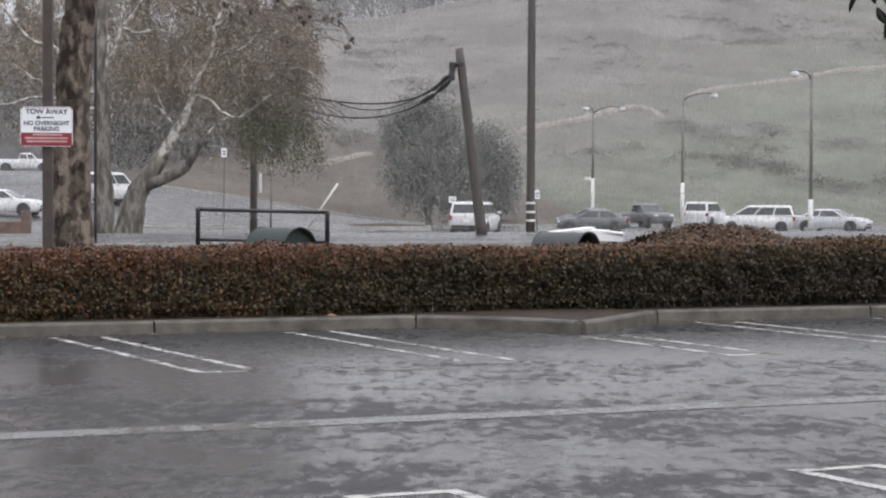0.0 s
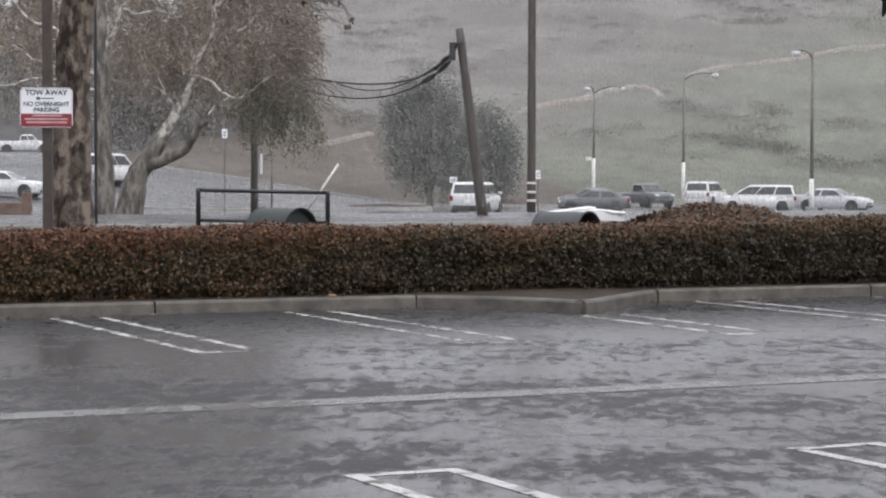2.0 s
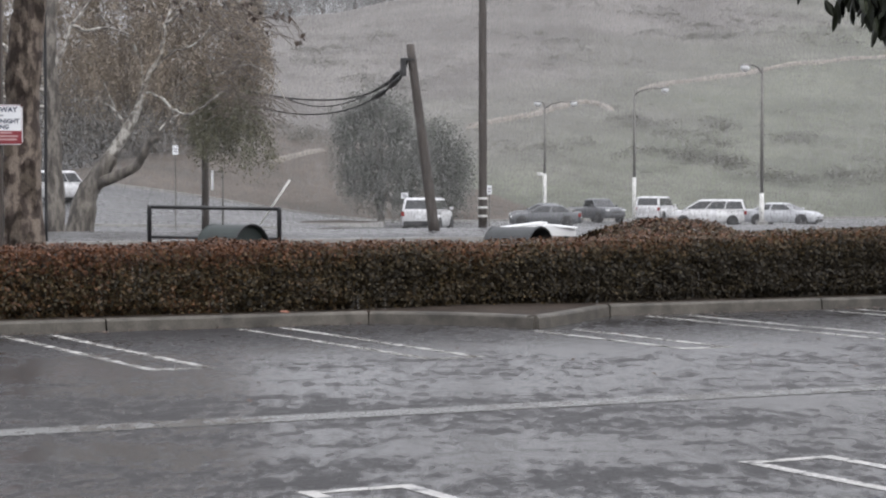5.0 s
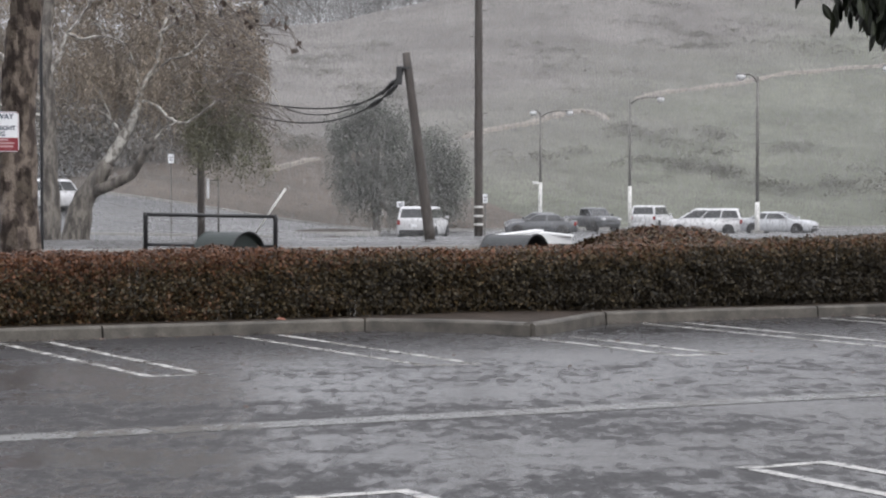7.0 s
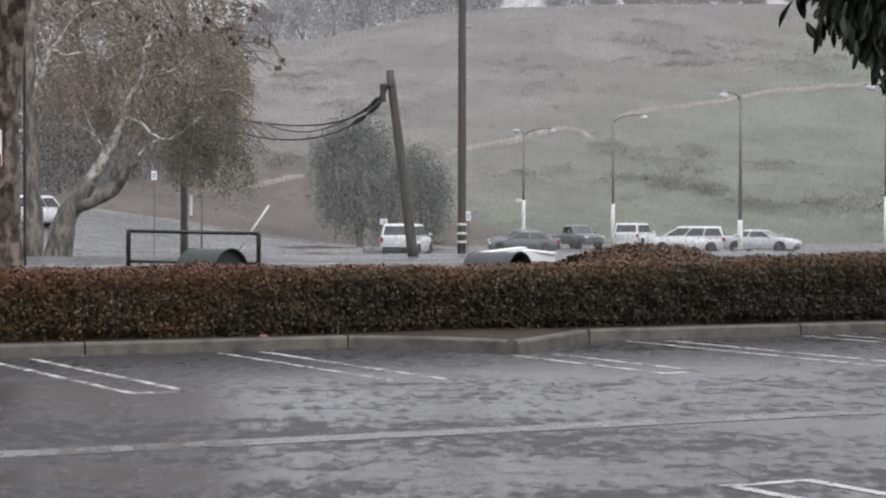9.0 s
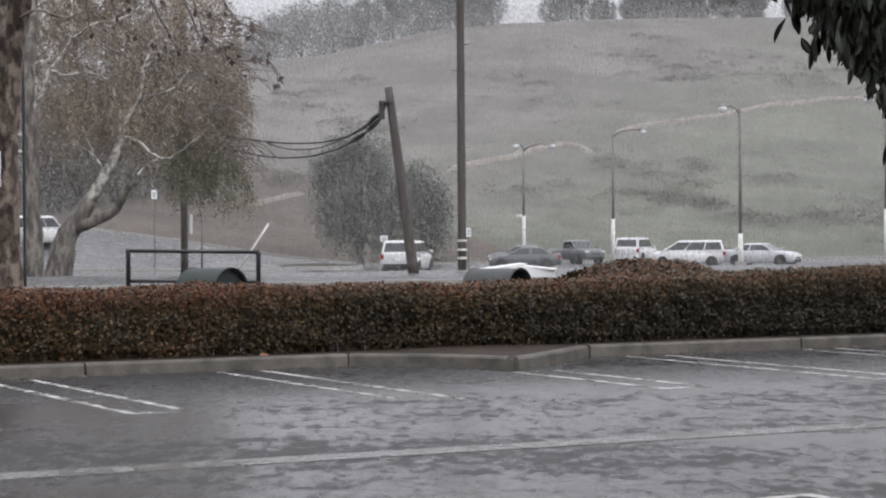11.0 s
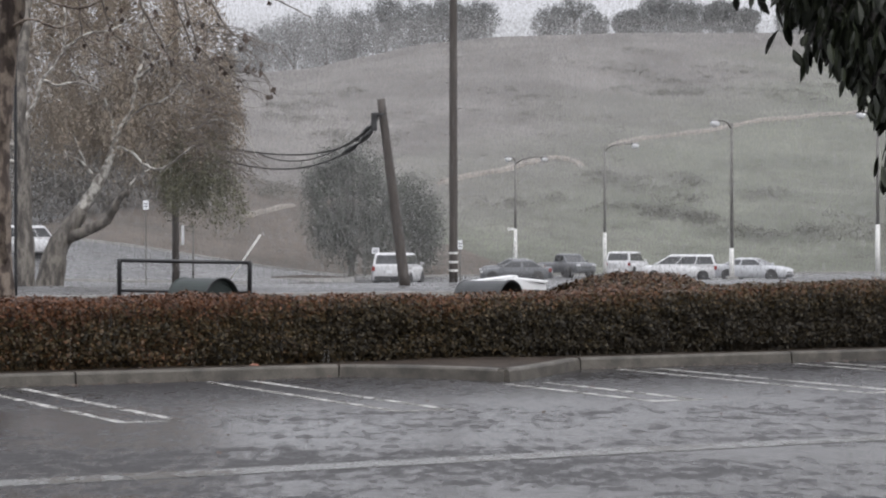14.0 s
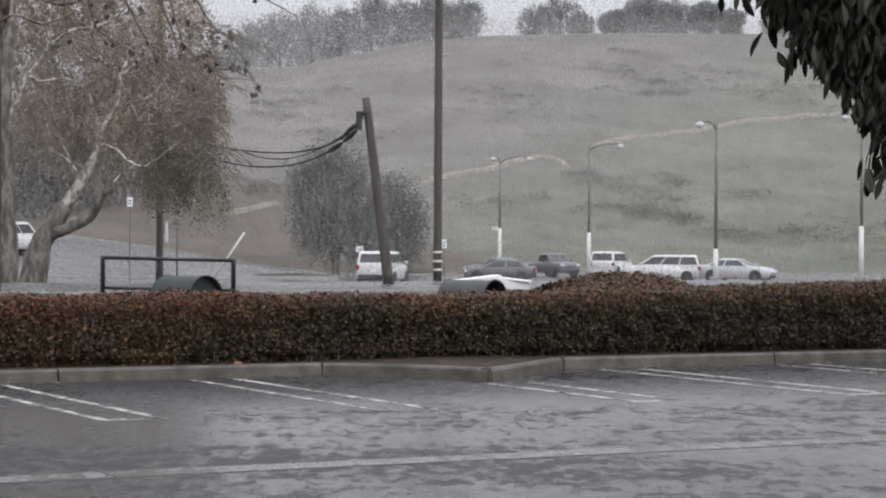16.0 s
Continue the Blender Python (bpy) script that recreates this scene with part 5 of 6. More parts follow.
def build_trail(plan, width):
    """A worn path laid along plan points on the slope."""
    w = wobble([(x, y, 0) for x, y in plan], 0.3, 5.5, 12)
    bm = bmesh.new()
    rows = []
    for i, p in enumerate(w):
        d = (w[min(i + 1, len(w) - 1)] - w[max(i - 1, 0)]).normalized()
        sd = Vector((-d.y, d.x, 0))
        end = smooth(0, 8, min(i, len(w) - 1 - i))
        f = width * (0.75 + 0.5 * noise.noise((i * 0.35, width, 1))) * (0.15 + 0.85 * end)
        rows.append([bm.verts.new((p.x + sd.x * f * o, p.y + sd.y * f * o, ground_z(p.x + sd.x * f * o, p.y + sd.y * f * o) + h * end - 0.2 * (1 - end))) for o, h in ((-0.62, -0.5), (-0.5, 0.30), (0, 0.36), (0.5, 0.30), (0.62, -0.5))])
    for a, b in zip(rows, rows[1:]):
        for k in range(4):
            bm.faces.new((a[k], a[k + 1], b[k + 1], b[k]))
    tagged(link("dirt_trail", bm, M_TRAIL, smooth=True), "pale bare dirt trail crossing the hillside", "trail", kind="structure")


build_trail([(7.7, 219.3), (9.5, 221.7), (12.7, 227.0), (16.0, 231.8), (19.5, 246.0), (22.1, 250.3), (24.3, 249.1), (25.3, 243.0)], 1.3)
build_trail([(29.3, 258.6), (32.8, 262.7), (37.4, 270.6), (42.3, 277.4), (50.3, 289.7), (59.1, 295.7), (69.2, 306.2), (81.9, 324.2)], 1.15)
build_trail([(-10.3, 184.7), (-8.9, 187.2), (-7.3, 195.8), (-5.2, 202.4)], 0.5)


# ---- low walls, kerbs and islands across the road ----
def build_block_wall():
    x0, y0, _ = (-17.518, 80.000, 0.518)
    x1, y1, _ = (-15.027, 80.000, 0.518)
    w = thing("block_wall", "low brown block wall beside the road", "wall", (x0, y0, 0))
    g = ground_z(x1, y1)
    n, rows = 6, 3
    L = (x1 - x0) / n
    bm = bmesh.new()
    box(bm, 0.02, 0.03, g - 0.1, x1 - x0 - 0.02, 0.17, g + 0.56)
    part("mortar", bm, M_CONCRETE, w)
    me = None
    for r in range(rows):
        for k in range(n):
            off = L / 2 if r % 2 else 0
            a = k * L + off
            if a + L > x1 - x0 + 0.01:
                continue
            if me is None:
                bm = bmesh.new()
                box(bm, 0.006, 0, 0.006, L - 0.006, 0.2, 0.194, bevel=0.008)
                o = part("block", bm, M_BRICK, w)
                me = o.data
            else:
                o = link("block", me, None, w)
            o.location = (a, 0, g - 0.03 + 0.2 * r)
    for k in range(3):
        bm = bmesh.new()
        box(bm, 0, -0.04, g - 0.1, 0.36, 0.24, g + 0.95, bevel=0.02)
        o = part("pier", bm, M_BRICK, w, "darker block pier")
        o.location = (x1 - x0 - 0.25 - 1.35 * k, 0, 0)


build_block_wall()


def edge_kerb(s0, s1, n, h=0.16, label="pale concrete kerb edging the far parking area"):
    bm = bmesh.new()
    rows = []
    m = max(2, int((s1 - s0) / 3))
    for i in range(m + 1):
        s = s0 + (s1 - s0) * i / m
        row = []
        for dn, dz in ((0, -0.1), (0.02, h), (0.3, h), (0.32, -0.1)):
            x, y = sn(s, n + dn)
            row.append(bm.verts.new((x, y, ground_z(x, y) + dz)))
        rows.append(row)
    for a, b in zip(rows, rows[1:]):
        for k in range(3):
            bm.faces.new((a[k], b[k], b[k + 1], a[k + 1]))
    bm.faces.new(rows[0][::-1])
    bm.faces.new(rows[-1])
    tagged(link("far_kerb", bm, M_CONCRETE), label, "kerb", kind="structure")


edge_kerb(64, 140, 145.6)
edge_kerb(44, 64, 144.8)
edge_kerb(30, 46, 112.0, 0.14, "pale concrete kerb beside the rising driveway")
edge_kerb(-120, 60, 43.9, 0.14, "wet concrete kerb along the near side of the road")


def build_island(x, y, rx, ry):
    g = ground_z(x, y)
    t = thing("traffic_island", "low kerbed island with dark wet mulch", "island", (x, y, g))
    for name, f, h, m in (("kerb_ring", 1.0, 0.15, M_CONCRETE), ("mulch", 0.92, 0.30, M_SOIL)):
        bm = bmesh.new()
        lo, hi = [], []
        for k in range(36):
            a = 2 * math.pi * k / 36
            q = 1 + 0.06 * noise.noise((math.cos(a) * 2, math.sin(a) * 2, x))
            lo.append(bm.verts.new((rx * f * q * math.cos(a), ry * f * q * math.sin(a), -0.25)))
            hi.append(bm.verts.new((rx * (f - 0.03) * q * math.cos(a), ry * (f - 0.03) * q * math.sin(a), h * (0.55 if name == "mulch" else 1))))
        for k in range(36):
            bm.faces.new((lo[k], lo[(k + 1) % 36], hi[(k + 1) % 36], hi[k]))
        c = bm.verts.new((0, 0, h))
        for k in range(36):
            bm.faces.new((hi[k], hi[(k + 1) % 36], c))
        part(name, bm, m, t)


x_, y_, _ = (-2.439, 100.000, 0.124)
build_island(x_, y_, 2.0, 5.0)
x_, y_, _ = (-3.414, 140.000, 0.156)
build_island(x_, y_, 3.2, 4.0)


def build_wheel_stop(x, y, label):
    b = thing("wheel_stop", label, "wheel stop", (x, y, ground_z(x, y)))
    bm = bmesh.new()
    box(bm, -0.75, -0.08, -0.08, 0.75, 0.08, 0.12, bevel=0.03)
    part("bar", bm, M_WHITE, b)


x_, y_, _ = (-4.135, 96.000, 0.012)
build_wheel_stop(x_, y_, "white painted concrete bar lying by the island")
x_, y_, _ = (-2.935, 112.000, 0.170)
build_wheel_stop(x_, y_, "short pale concrete bar beyond the island")


# ---- parked vehicles ----
def quad_on(face, u0, u1, v0, v1):
    a, b, c, d = [Vector(p) for p in face]
    def at(u, v):
        return (a * (1 - u) + b * u) * (1 - v) + (d * (1 - u) + c * u) * v
    return [at(u0, v0), at(u1, v0), at(u1, v1), at(u0, v1)]


def pane(face, u0, u1, v0, v1, out=0.012):
    """A thin glass plate lying proud of a face of the cabin."""
    q = quad_on(face, u0, u1, v0, v1)
    nrm = (q[1] - q[0]).cross(q[3] - q[0]).normalized()
    bm = bmesh.new()
    lo = [bm.verts.new(p - nrm * 0.02) for p in q]
    hi = [bm.verts.new(p + nrm * out) for p in q]
    bm.faces.new(hi)
    bm.faces.new(lo[::-1])
    for k in range(4):
        bm.faces.new((lo[k], lo[(k + 1) % 4], hi[(k + 1) % 4], hi[k]))
    return bm


def wheel(parent, x, y, r, w=0.21):
    s = 1 if y > 0 else -1
    bm = bmesh.new()
    seg = 24
    prof = ((r * 0.62, -w / 2), (r * 0.92, -w / 2), (r, -w / 2 + 0.03), (r, w / 2 - 0.03), (r * 0.92, w / 2), (r * 0.62, w / 2))
    rows = [[bm.verts.new((x + a * math.cos(2 * math.pi * k / seg), y + b, r + a * math.sin(2 * math.pi * k / seg))) for k in range(seg)] for a, b in prof]
    for r0, r1 in zip(rows, rows[1:] + rows[:1]):
        for k in range(seg):
            bm.faces.new((r0[k], r1[k], r1[(k + 1) % seg], r0[(k + 1) % seg]))
    wh = part("wheel", bm, M_TYRE, parent, "black tyre on alloy rim", smooth=False)
    bm = bmesh.new()
    yo = y + s * (w / 2 - 0.03)
    hub = bm.verts.new((x, yo + s * 0.02, r))
    ring = []
    for k in range(20):
        a = 2 * math.pi * k / 20
        rr = r * (0.63 if k % 4 != 1 else 0.60)
        ring.append(bm.verts.new((x + rr * math.cos(a), yo - s * (0.0 if k % 4 else 0.03), r + rr * math.sin(a))))
    for k in range(20):
        bm.faces.new((ring[k], ring[(k + 1) % 20], hub))
    part("rim", bm, M_RIM, wh)
    return wh


def build_car(label, at, turn, L, W, H, belt, ground, hood, tail, cabin, colour, category="car", windows=((0.06, 0.46), (0.52, 0.94)),
              roof_w=0.74, wheel_r=0.32, bed=False, group="parked cars", clad=True):
    """A parked vehicle. x is forward. hood, tail: heights at nose and rear deck; cabin: x of rear glass foot, roof rear, roof front, windscreen foot, as shares of L from the tail."""
    c = thing("parked_" + category, label, category, at, rz=turn, group=group)
    hl, hw = L / 2, W / 2
    xr, xa, xb, xf = [-hl + f * L for f in cabin]
    # lower body
    st = [(-hl, 0.42, tail * 0.92, 0.86), (-hl + 0.06, ground + 0.06, tail, 0.93), (-hl + 0.35, ground, tail + 0.01, 0.98), (xr, ground, belt if not bed else tail, 1.0),
          ((xr + xf) / 2, ground, belt, 1.0), (xf, ground, belt - 0.02, 1.0), (xf + (hl - xf) * 0.5, ground, (belt + hood) / 2 + 0.02, 0.98),
          (hl - 0.22, ground, hood, 0.93), (hl - 0.05, ground + 0.05, hood - 0.14, 0.84), (hl, 0.40, hood - 0.25, 0.74)]
    bm = bmesh.new()
    rows = []
    for x, zb, zt, k in st:
        w = hw * k
        half = [(w * 0.90, zb), (w * 0.985, zb + 0.10), (w, zb + (zt - zb) * 0.55), (w * 0.965, zt - 0.07), (w * 0.88, zt - 0.005), (w * 0.4, zt + 0.025)]
        ring = [(x, a, b) for a, b in half] + [(x, -a, b) for a, b in half[::-1]]
        rows.append([bm.verts.new(p) for p in ring])
    for a, b in zip(rows, rows[1:]):
        for k in range(12):
            bm.faces.new((a[k], a[(k + 1) % 12], b[(k + 1) % 12], b[k]))
    bm.faces.new(rows[0])
    bm.faces.new(rows[-1][::-1])
    bmesh.ops.recalc_face_normals(bm, faces=bm.faces)
    body = part("body", bm, colour, c, smooth=True)
    # cabin
    b0, rw = hw * 0.93, hw * roof_w
    zb = belt - 0.015
    lo = [(xr, b0, zb), (xf, b0 * 0.97, zb), (xf, -b0 * 0.97, zb), (xr, -b0, zb)]
    hi = [(xa, rw, H - 0.06), (xb, rw, H - 0.05), (xb, -rw, H - 0.05), (xa, -rw, H - 0.06)]
    tp = [(xa + 0.12, rw * 0.75, H), (xb - 0.14, rw * 0.75, H), (xb - 0.14, -rw * 0.75, H), (xa + 0.12, -rw * 0.75, H)]
    bm = bmesh.new()
    v0, v1, v2 = ([bm.verts.new(p) for p in q] for q in (lo, hi, tp))
    for a, b in ((v0, v1), (v1, v2)):
        for k in range(4):
            bm.faces.new((a[k], a[(k + 1) % 4], b[(k + 1) % 4], b[k]))
    bm.faces.new(v2)
    bmesh.ops.recalc_face_normals(bm, faces=bm.faces)
    bmesh.ops.bevel(bm, geom=[e for e in bm.edges if len(e.link_faces) == 2], offset=0.05, segments=2, affect="EDGES", profile=0.5)
    part("cabin", bm, colour, c, smooth=True)
    left = [lo[1], lo[0], hi[0], hi[1]]
    right = [lo[3], lo[2], hi[2], hi[3]]
    for u0, u1 in windows:
        part("side_window", pane(right, u0, u1, 0.12, 0.86), M_GLASS, c, "dark tinted glass")
        part("side_window", pane(left, 1 - u1, 1 - u0, 0.12, 0.86), M_GLASS, c, "dark tinted glass")
    part("windscreen", pane([lo[2], lo[1], hi[1], hi[2]], 0.06, 0.94, 0.06, 0.9), M_GLASS, c, "dark tinted glass")
    part("rear_window", pane([lo[0], lo[3], hi[3], hi[0]], 0.08, 0.92, 0.16, 0.88), M_GLASS, c, "dark tinted glass")
    # wheels in dark arches
    for x in (-hl + 0.19 * L, hl - 0.18 * L):
        for s in (-1, 1):
            bm = bmesh.new()
            tube(bm, [(x, s * (hw - 0.20), wheel_r + 0.02), (x, s * (hw + 0.006), wheel_r + 0.02)], [wheel_r + 0.07] * 2, 22)
            part("wheel_arch", bm, M_BUMPER, c, "dark wheel arch")
            wheel(c, x, s * (hw - 0.085), wheel_r)
    for s in (-1, 1):
        bm = bmesh.new()
        box(bm, -hl - 0.012, s * hw * 0.86 - 0.09, tail - 0.32, -hl + 0.16, s * hw * 0.86 + 0.085, tail - 0.08, bevel=0.02)
        part("tail_light", bm, M_TAIL, c, "red tail light")
        bm = bmesh.new()
        box(bm, hl - 0.20, s * hw * 0.70 - 0.16, hood - 0.22, hl - 0.02, s * hw * 0.70 + 0.16, hood - 0.08, bevel=0.03)
        part("headlight", bm, M_LENS, c, "clear headlight")
        bm = bmesh.new()
        box(bm, xf - 0.32, s * (hw + 0.10) - 0.09, belt + 0.02, xf - 0.18, s * (hw + 0.10) + 0.09, belt + 0.16, bevel=0.03)
        part("mirror", bm, colour, c)
        bm = bmesh.new()
        box(bm, xr + 0.2 * (xf - xr), s * hw * 1.004 - 0.012, belt - 0.16, xr + 0.2 * (xf - xr) + 0.16, s * hw * 1.004 + 0.012, belt - 0.12, bevel=0.005)
        part("door_handle", bm, M_BUMPER, c)
    bm = bmesh.new()
    box(bm, -hl - 0.03, -hw * 0.82, ground + 0.05, -hl + 0.10, hw * 0.82, ground + 0.30, bevel=0.03)
    part("rear_bumper", bm, M_BUMPER if clad else colour, c)
    bm = bmesh.new()
    box(bm, hl - 0.10, -hw * 0.62, ground + 0.04, hl + 0.012, hw * 0.62, ground + 0.22, bevel=0.03)
    part("front_bumper", bm, M_BUMPER, c)
    bm = bmesh.new()
    box(bm, hl - 0.06, -hw * 0.42, hood - 0.34, hl + 0.008, hw * 0.42, hood - 0.24, bevel=0.02)
    part("grille", bm, M_BUMPER, c)
    bm = bmesh.new()
    box(bm, -hl - 0.02, -0.15, tail - 0.42, -hl + 0.06, 0.15, tail - 0.28, bevel=0.006)
    part("plate", bm, M_SIGN, c, "pale blank plate")
    if bed:
        bm = bmesh.new()
        box(bm, -hl + 0.12, -hw * 0.82, tail - 0.30, xr - 0.08, hw * 0.82, tail + 0.032)
        part("bed_liner", bm, M_BUMPER, c)
    return c


def park(spot, **kw):
    x, y, _ = spot
    kw["at"] = (x, y, ground_z(x, y) - 0.01)
    return build_car(**kw)


SEDAN = dict(L=4.65, W=1.80, H=1.45, belt=0.94, ground=0.20, hood=0.82, tail=0.98, cabin=(0.10, 0.27, 0.56, 0.74))
COUPE = dict(L=4.45, W=1.75, H=1.40, belt=0.93, ground=0.20, hood=0.80, tail=0.98, cabin=(0.08, 0.28, 0.54, 0.74))
VAN = dict(L=5.10, W=1.98, H=1.76, belt=1.06, ground=0.22, hood=0.95, tail=1.10, cabin=(0.02, 0.07, 0.62, 0.84), roof_w=0.80)
SUV = dict(L=5.15, W=2.00, H=1.92, belt=1.16, ground=0.30, hood=1.10, tail=1.18, cabin=(0.01, 0.05, 0.60, 0.74), roof_w=0.84, wheel_r=0.39)
BOXY = dict(L=4.25, W=1.86, H=1.70, belt=1.06, ground=0.24, hood=0.98, tail=1.10, cabin=(0.01, 0.06, 0.60, 0.76), roof_w=0.84, wheel_r=0.33)
TRUCK = dict(L=5.50, W=1.90, H=1.78, belt=1.14, ground=0.34, hood=1.08, tail=1.12, cabin=(0.40, 0.43, 0.62, 0.74), roof_w=0.82, wheel_r=0.38, bed=True)
W3 = ((0.04, 0.33), (0.35, 0.64), (0.66, 0.95))
park((1.970, 110.000, -0.431), label="white boxy hatchback with a dark rear bumper parked in the rain", turn=76, colour=P_WHITE, category="hatchback", windows=W3, **BOXY)
park((21.112, 143.000, -0.693), label="white minivan with dark side windows parked in the wet lot", turn=167, colour=P_WHITE, category="minivan", windows=W3, clad=False, **VAN)
park((23.681, 130.000, -0.781), label="silver two-door coupe with beaded wet paint", turn=-32, colour=P_SILVER, windows=((0.10, 0.40), (0.45, 0.95)), clad=False, **COUPE)
park((20.129, 163.000, -0.518), label="white full-size estate car seen from behind", turn=66, colour=P_WHITE, category="estate car", windows=W3, clad=False, **SUV)
park((10.243, 142.000, -0.677), label="charcoal sedan parked beside a lamp base", turn=172, colour=P_DARK, **SEDAN)
park((11.109, 158.000, -0.450), label="slate grey sedan parked behind another car", turn=165, colour=P_GREY, **SEDAN)
park((15.276, 160.000, -0.477), label="dark slate pickup truck parked nose out", turn=-64, colour=P_DARK, category="pickup truck", windows=((0.06, 0.94),), **TRUCK)
park((-24.108, 121.000, 0.205), label="white sedan parked beyond the low block wall", turn=-8, colour=P_WHITE, group="parked cars by the sycamores", **SEDAN)
park((-33.594, 178.000, 3.202), label="white pickup truck parked on the upper terrace", turn=3, colour=P_WHITE, category="pickup truck", windows=((0.06, 0.47), (0.53, 0.94)), group="parked cars by the sycamores", **dict(TRUCK, L=4.7, W=1.7, H=1.65))
park((-19.9, 132.0, 0.85), label="white estate car parked behind the sycamore trunks", turn=52, colour=P_WHITE, category="estate car", windows=W3, group="parked cars by the sycamores", **SUV)

# ---- overhanging tree at the camera's side ----
def leaf_mesh(name, length, width, fold, curl):
    """One long leathery leaf, hanging from its stalk at the origin along -z."""
    bm = bmesh.new()
    rows = []
    for t, f in ((0, 0.10), (0.2, 0.62), (0.45, 1.0), (0.7, 0.86), (0.9, 0.42), (1.0, 0.04)):
        y = curl * math.sin(t * 2.2) * length
        w = width / 2 * f
        rows.append([bm.verts.new((-w, y - fold * w, -t * length)), bm.verts.new((0, y, -t * length)), bm.verts.new((w, y - fold * w, -t * length))])
    for a, b in zip(rows, rows[1:]):
        for k in range(2):
            bm.faces.new((a[k], a[k + 1], b[k + 1], b[k]))
    bmesh.ops.solidify(bm, geom=bm.faces[:], thickness=0.0025)
    me = bpy.data.meshes.new(name)
    bm.normal_update()
    bm.to_mesh(me)
    bm.free()
    me.materials.append(M_LEAF)
    for p in me.polygons:
        p.use_smooth = True
    return me


def overhanging_tree():
    TX, TY = 4.6, 10.6
    t = thing("overhanging_tree", "dark evergreen tree with long drooping glossy leaves", "tree")
    bm = bmesh.new()
    limb(bm, [(TX, TY, -0.1), (TX + 0.05, TY, 1.2), (TX - 0.1, TY, 2.6), (TX - 0.3, TY, 4.2), (TX - 0.4, TY, 5.6)], 0.20, 0.08, 300, 0.05, 14)
    part("trunk", bm, M_DARKBARK, t, smooth=True)
    kinds = [leaf_mesh("leaf", 0.165, 0.060, 0.5, 0.12), leaf_mesh("leaf", 0.19, 0.064, 0.25, -0.10), leaf_mesh("leaf", 0.145, 0.066, 0.7, 0.2), leaf_mesh("leaf", 0.175, 0.052, 0.4, 0.05)]
    r2 = random.Random(17)

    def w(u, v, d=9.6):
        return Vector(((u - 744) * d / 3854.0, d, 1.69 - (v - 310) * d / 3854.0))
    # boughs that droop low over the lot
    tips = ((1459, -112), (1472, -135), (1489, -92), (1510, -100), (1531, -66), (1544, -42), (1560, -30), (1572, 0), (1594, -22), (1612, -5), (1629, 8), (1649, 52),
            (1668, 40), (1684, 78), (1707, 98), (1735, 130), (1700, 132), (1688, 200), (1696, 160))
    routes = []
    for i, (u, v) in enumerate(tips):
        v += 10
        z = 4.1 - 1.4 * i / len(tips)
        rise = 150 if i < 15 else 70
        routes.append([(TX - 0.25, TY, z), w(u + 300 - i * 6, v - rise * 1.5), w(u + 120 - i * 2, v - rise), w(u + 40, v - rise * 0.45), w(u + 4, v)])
    # the main bough, rising towards the lot
    bm = bmesh.new()
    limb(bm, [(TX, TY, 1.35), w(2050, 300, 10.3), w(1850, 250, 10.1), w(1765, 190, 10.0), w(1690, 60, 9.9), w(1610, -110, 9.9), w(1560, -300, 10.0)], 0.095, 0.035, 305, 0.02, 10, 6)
    part("main_bough", bm, M_DARKBARK, t, smooth=True)
    boughs = []
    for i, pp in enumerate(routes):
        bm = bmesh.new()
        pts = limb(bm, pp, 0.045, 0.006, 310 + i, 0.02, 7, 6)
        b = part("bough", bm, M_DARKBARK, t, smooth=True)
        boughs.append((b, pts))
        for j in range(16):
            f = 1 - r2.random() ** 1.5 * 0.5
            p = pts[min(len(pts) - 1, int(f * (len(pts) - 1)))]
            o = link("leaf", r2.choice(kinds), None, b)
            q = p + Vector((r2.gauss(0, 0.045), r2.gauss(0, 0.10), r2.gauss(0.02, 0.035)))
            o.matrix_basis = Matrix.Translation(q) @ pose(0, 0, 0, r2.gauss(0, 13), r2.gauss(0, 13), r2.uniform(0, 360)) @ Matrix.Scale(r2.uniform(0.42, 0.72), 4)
    # the denser crown behind and beyond, joined
    V, Fc = [], []
    base = kinds[0]
    bv = np.array([v.co[:] for v in base.vertices])
    bf = [tuple(p.vertices) for p in base.polygons]
    placed = 0
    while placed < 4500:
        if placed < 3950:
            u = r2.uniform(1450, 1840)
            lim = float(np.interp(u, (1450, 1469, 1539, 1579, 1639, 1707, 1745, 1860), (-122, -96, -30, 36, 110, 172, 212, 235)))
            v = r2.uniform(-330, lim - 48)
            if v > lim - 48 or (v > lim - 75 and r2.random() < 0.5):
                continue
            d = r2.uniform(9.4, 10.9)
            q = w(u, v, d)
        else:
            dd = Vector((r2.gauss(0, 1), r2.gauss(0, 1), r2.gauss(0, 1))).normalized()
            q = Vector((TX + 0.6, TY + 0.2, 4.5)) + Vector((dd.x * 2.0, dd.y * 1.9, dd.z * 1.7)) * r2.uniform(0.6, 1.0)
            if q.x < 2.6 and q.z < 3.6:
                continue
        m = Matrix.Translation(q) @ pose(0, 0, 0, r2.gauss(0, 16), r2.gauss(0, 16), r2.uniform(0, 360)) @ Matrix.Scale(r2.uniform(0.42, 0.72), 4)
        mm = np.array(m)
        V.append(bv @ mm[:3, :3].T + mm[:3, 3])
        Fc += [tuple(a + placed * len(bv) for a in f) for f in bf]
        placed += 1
    me = bpy.data.meshes.new("crown")
    me.from_pydata(np.concatenate(V).tolist(), [], Fc)
    me.update()
    o = link("crown", me, M_LEAF, t)
    o["kind"] = "stuff"
    # a thin bare stem hanging below the last bough
    bm = bmesh.new()
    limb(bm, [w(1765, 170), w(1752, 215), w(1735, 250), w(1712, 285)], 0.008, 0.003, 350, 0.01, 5)
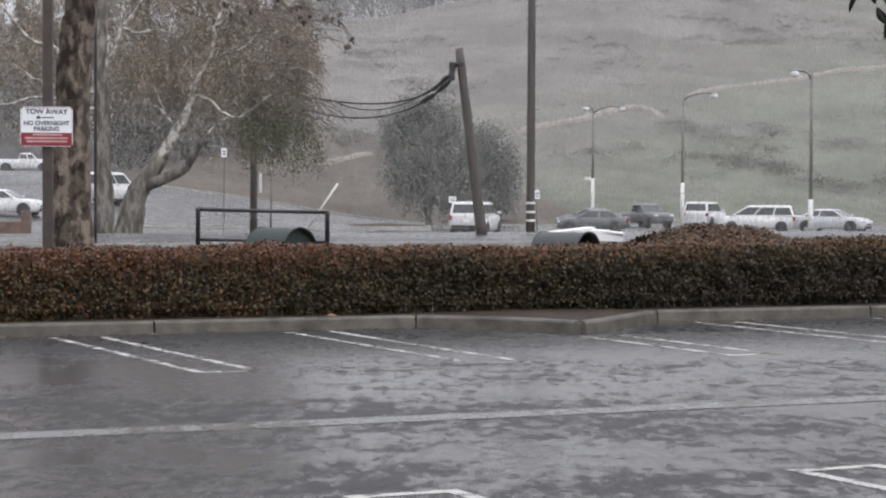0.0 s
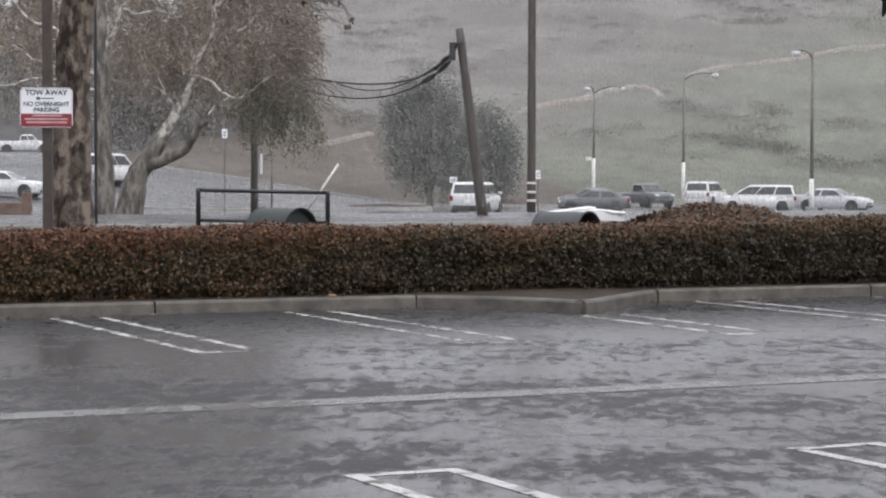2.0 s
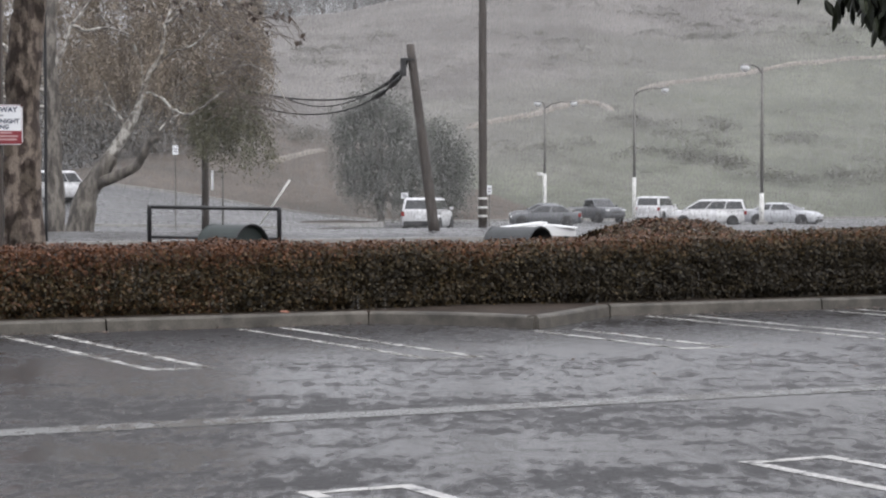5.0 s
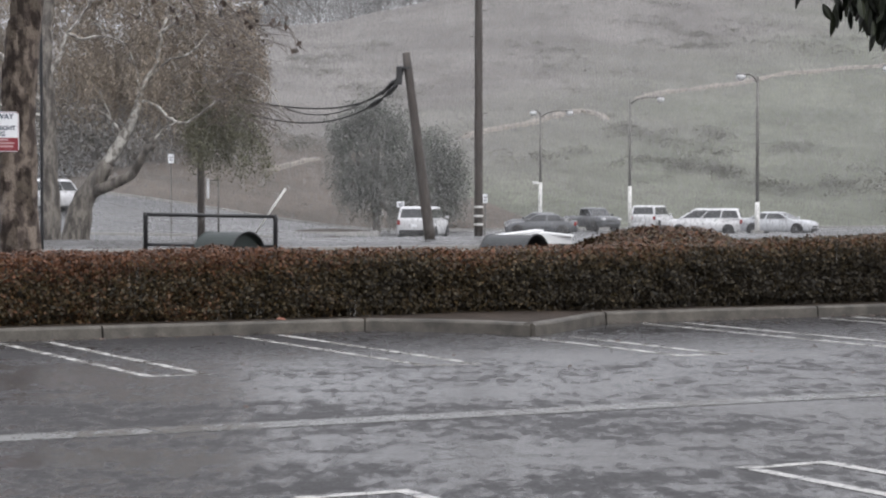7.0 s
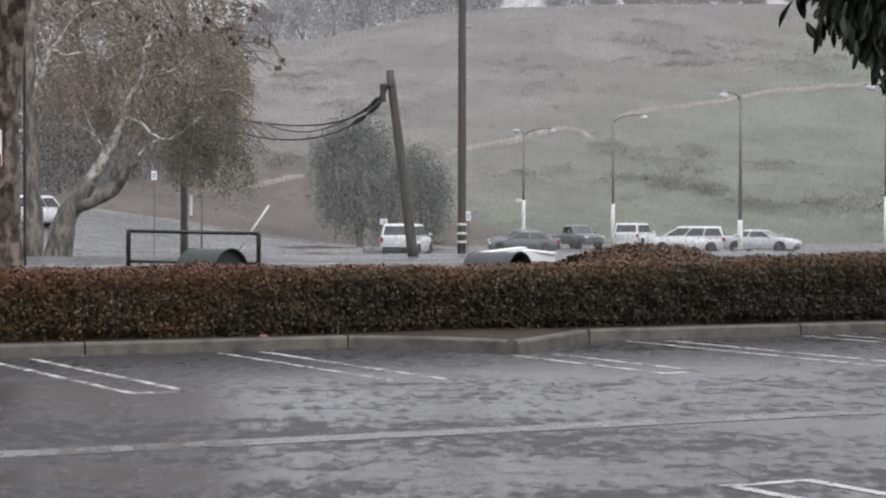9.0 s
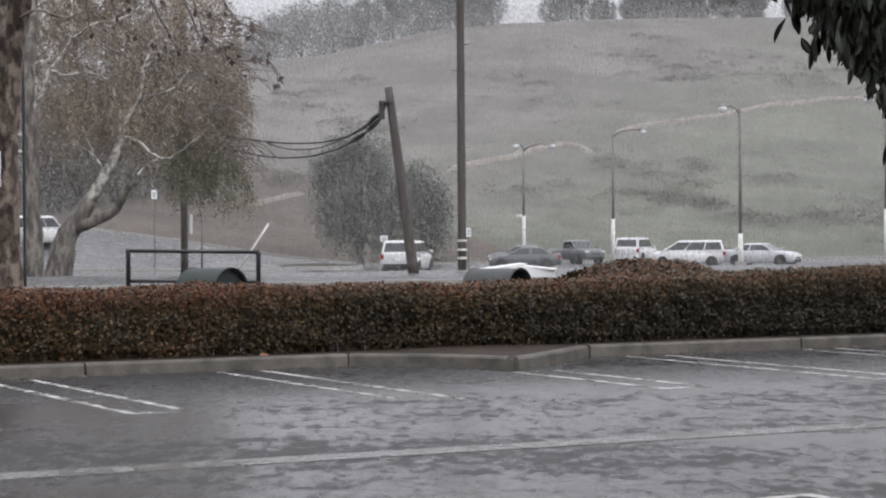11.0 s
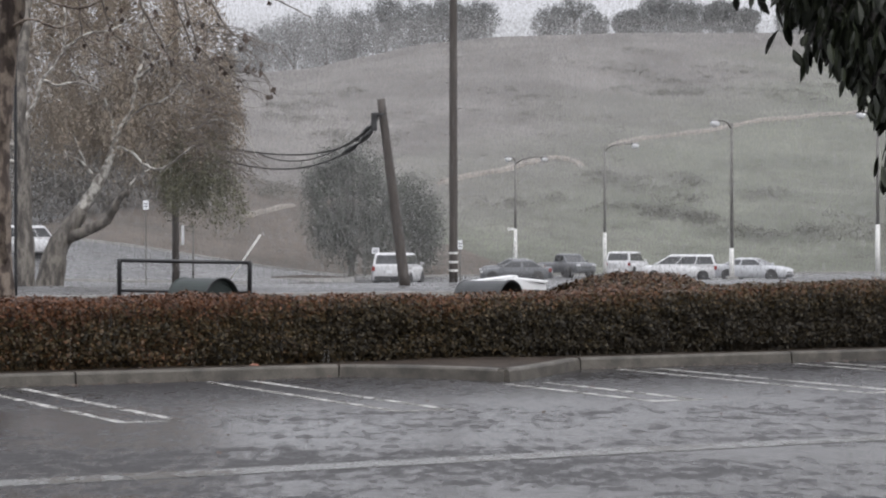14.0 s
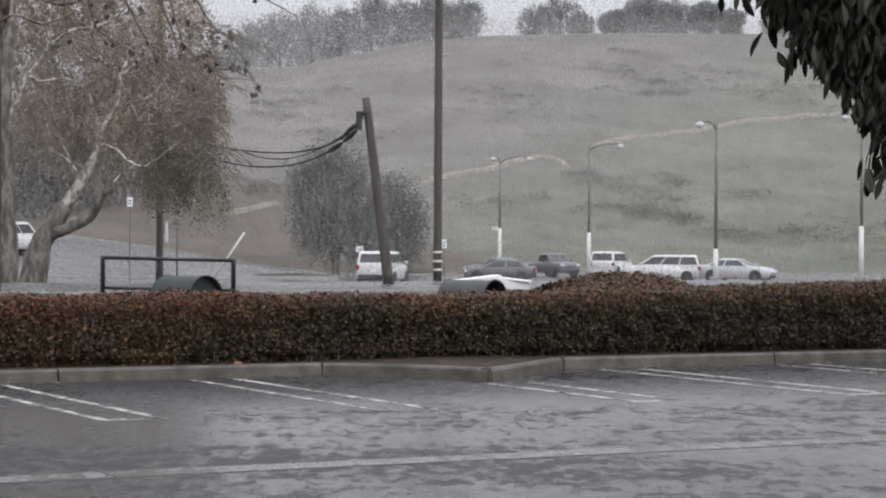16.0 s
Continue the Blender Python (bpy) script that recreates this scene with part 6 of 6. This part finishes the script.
    part("bare_stem", bm, M_DARKBARK, t)


overhanging_tree()

# ---- litter along the kerb ----
def build_litter():
    l_ = tagged(new("leaf_litter"), "scattered brown fallen leaves along the kerb and lot", "fallen leaves", kind="stuff")
    n = 420
    x = rng.uniform(-7.5, 9, n)
    o = np.where(rng.uniform(0, 1, n) < 0.75, rng.normal(-0.12, 0.16, n), rng.uniform(-9, 0, n))
    o = np.where((o > -0.02) & (o < 0.2), -0.06, o)
    z = np.where(o > 0.15, 0.17, 0.016)
    c = np.stack([x - UY * o, 27.2 + 0.47 * x + UX * o, z], 1)
    nr = unit(np.array([[0, -0.2, 1.0]]) + rng.normal(size=(n, 3)) * 0.25)
    ax = unit(np.cross(nr, rand_dirs(n)))
    sd = np.cross(nr, ax)
    k = rng.uniform(0.025, 0.065, (n, 1))
    cards("leaves", c, ax * k, sd * k * 0.7, M_DEADLEAF, l_, bend=0.2)["kind"] = "stuff"


build_litter()


def build_wrapper(x, y, z):
    s = thing("paper_scrap", "crumpled faded orange paper scrap under the hedge", "litter", (x, y, z))
    bm = bmesh.new()
    bmesh.ops.create_icosphere(bm, subdivisions=2, radius=0.05)
    for v in bm.verts:
        v.co *= 1 + 0.6 * noise.noise(v.co * 22)
        v.co.z *= 0.55
        v.co.x *= 1.4
    link("crumple", bm, M_ORANGE, s)


build_wrapper(*(-1.298, 27.150, 0.143))


# ---- the falling rain and its haze ----
def rain_material(name="rain_and_haze", share=0.15):
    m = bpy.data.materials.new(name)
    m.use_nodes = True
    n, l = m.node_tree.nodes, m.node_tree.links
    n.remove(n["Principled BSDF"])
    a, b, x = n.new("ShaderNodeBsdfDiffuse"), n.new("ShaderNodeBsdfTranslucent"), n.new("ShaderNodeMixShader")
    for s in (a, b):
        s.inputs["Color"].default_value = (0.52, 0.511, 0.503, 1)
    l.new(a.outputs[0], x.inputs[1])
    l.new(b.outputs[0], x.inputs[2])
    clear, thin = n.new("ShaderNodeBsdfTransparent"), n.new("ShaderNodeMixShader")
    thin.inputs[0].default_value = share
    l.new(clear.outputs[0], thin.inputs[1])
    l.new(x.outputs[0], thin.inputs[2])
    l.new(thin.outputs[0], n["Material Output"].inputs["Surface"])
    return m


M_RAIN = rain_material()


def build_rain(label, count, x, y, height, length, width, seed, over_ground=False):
    """Streaks of falling drops: slender slivers tapering upwards, slightly slanted by the wind; massed, they stand in
    for haze.
    """
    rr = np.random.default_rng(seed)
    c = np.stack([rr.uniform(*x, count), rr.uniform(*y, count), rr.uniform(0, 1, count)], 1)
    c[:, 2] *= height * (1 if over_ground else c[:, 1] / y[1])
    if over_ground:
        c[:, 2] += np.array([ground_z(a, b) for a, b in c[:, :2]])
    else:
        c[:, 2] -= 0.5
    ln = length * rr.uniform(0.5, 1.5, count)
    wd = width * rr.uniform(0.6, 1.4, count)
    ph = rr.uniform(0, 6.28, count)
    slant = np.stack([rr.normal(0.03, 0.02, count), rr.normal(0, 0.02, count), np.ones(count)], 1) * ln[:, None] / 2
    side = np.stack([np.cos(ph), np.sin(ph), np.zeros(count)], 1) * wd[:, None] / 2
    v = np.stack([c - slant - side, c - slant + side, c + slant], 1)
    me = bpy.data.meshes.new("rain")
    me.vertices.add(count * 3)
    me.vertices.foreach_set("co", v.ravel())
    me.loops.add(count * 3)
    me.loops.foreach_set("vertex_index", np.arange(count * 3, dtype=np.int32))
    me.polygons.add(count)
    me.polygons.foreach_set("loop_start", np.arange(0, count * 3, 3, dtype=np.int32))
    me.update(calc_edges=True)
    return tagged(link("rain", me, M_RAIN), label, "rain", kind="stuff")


# the first four sets put the rain haze into see-through geometry
build_rain("translucent rain slivers massed as haze over the hillside", 480000, (-50, 85), (168, 235), 27, 0.27, 0.098, 71)
build_rain("translucent rain slivers massed as haze over the far lot", 330000, (-34, 46), (84, 147), 18, 0.17, 0.050, 74)
build_rain("small translucent rain slivers massed as light haze over the road", 120000, (-20, 24), (42, 68), 9, 0.10, 0.02, 72)
build_rain("translucent rain slivers massed as haze along the ridge", 190000, (-70, 110), (395, 440), 26, 0.45, 0.20, 75, True)
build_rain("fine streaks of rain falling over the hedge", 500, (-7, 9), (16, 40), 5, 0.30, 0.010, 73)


def build_splashes():
    """Drops bursting on the wet lot: little crowns of two crossed slivers."""
    sp = tagged(new("rain_splashes"), "tiny pale splashes of raindrops on the lot", "splashes", kind="stuff")
    count = 2600
    rr = np.random.default_rng(91)
    y = 10 + 17 * rr.uniform(0, 1, count) ** 0.8
    x = rr.uniform(-0.24, 0.30, count) * y
    ok = y < 27.0 + 0.47 * x
    x, y = x[ok], y[ok]
    k = len(x)
    hgt = rr.uniform(0.006, 0.022, k)
    c = np.stack([x, y, 0.004 + hgt / 2], 1)
    ph = rr.uniform(0, 3.14, k)
    ax = np.stack([np.zeros(k), np.zeros(k), hgt], 1)
    wide = rr.uniform(0.006, 0.016, k)
    sides = [np.stack([np.cos(ph + a), np.sin(ph + a), np.zeros(k)], 1) * wide[:, None] for a in (0, 1.57)]
    o = cards("crowns", np.concatenate([c, c]), np.concatenate([ax, ax]), np.concatenate(sides), M_SPLASH, sp, bend=0.2)
    o["kind"] = "stuff"


M_SPLASH = rain_material("splashing_water", 0.35)
build_splashes()
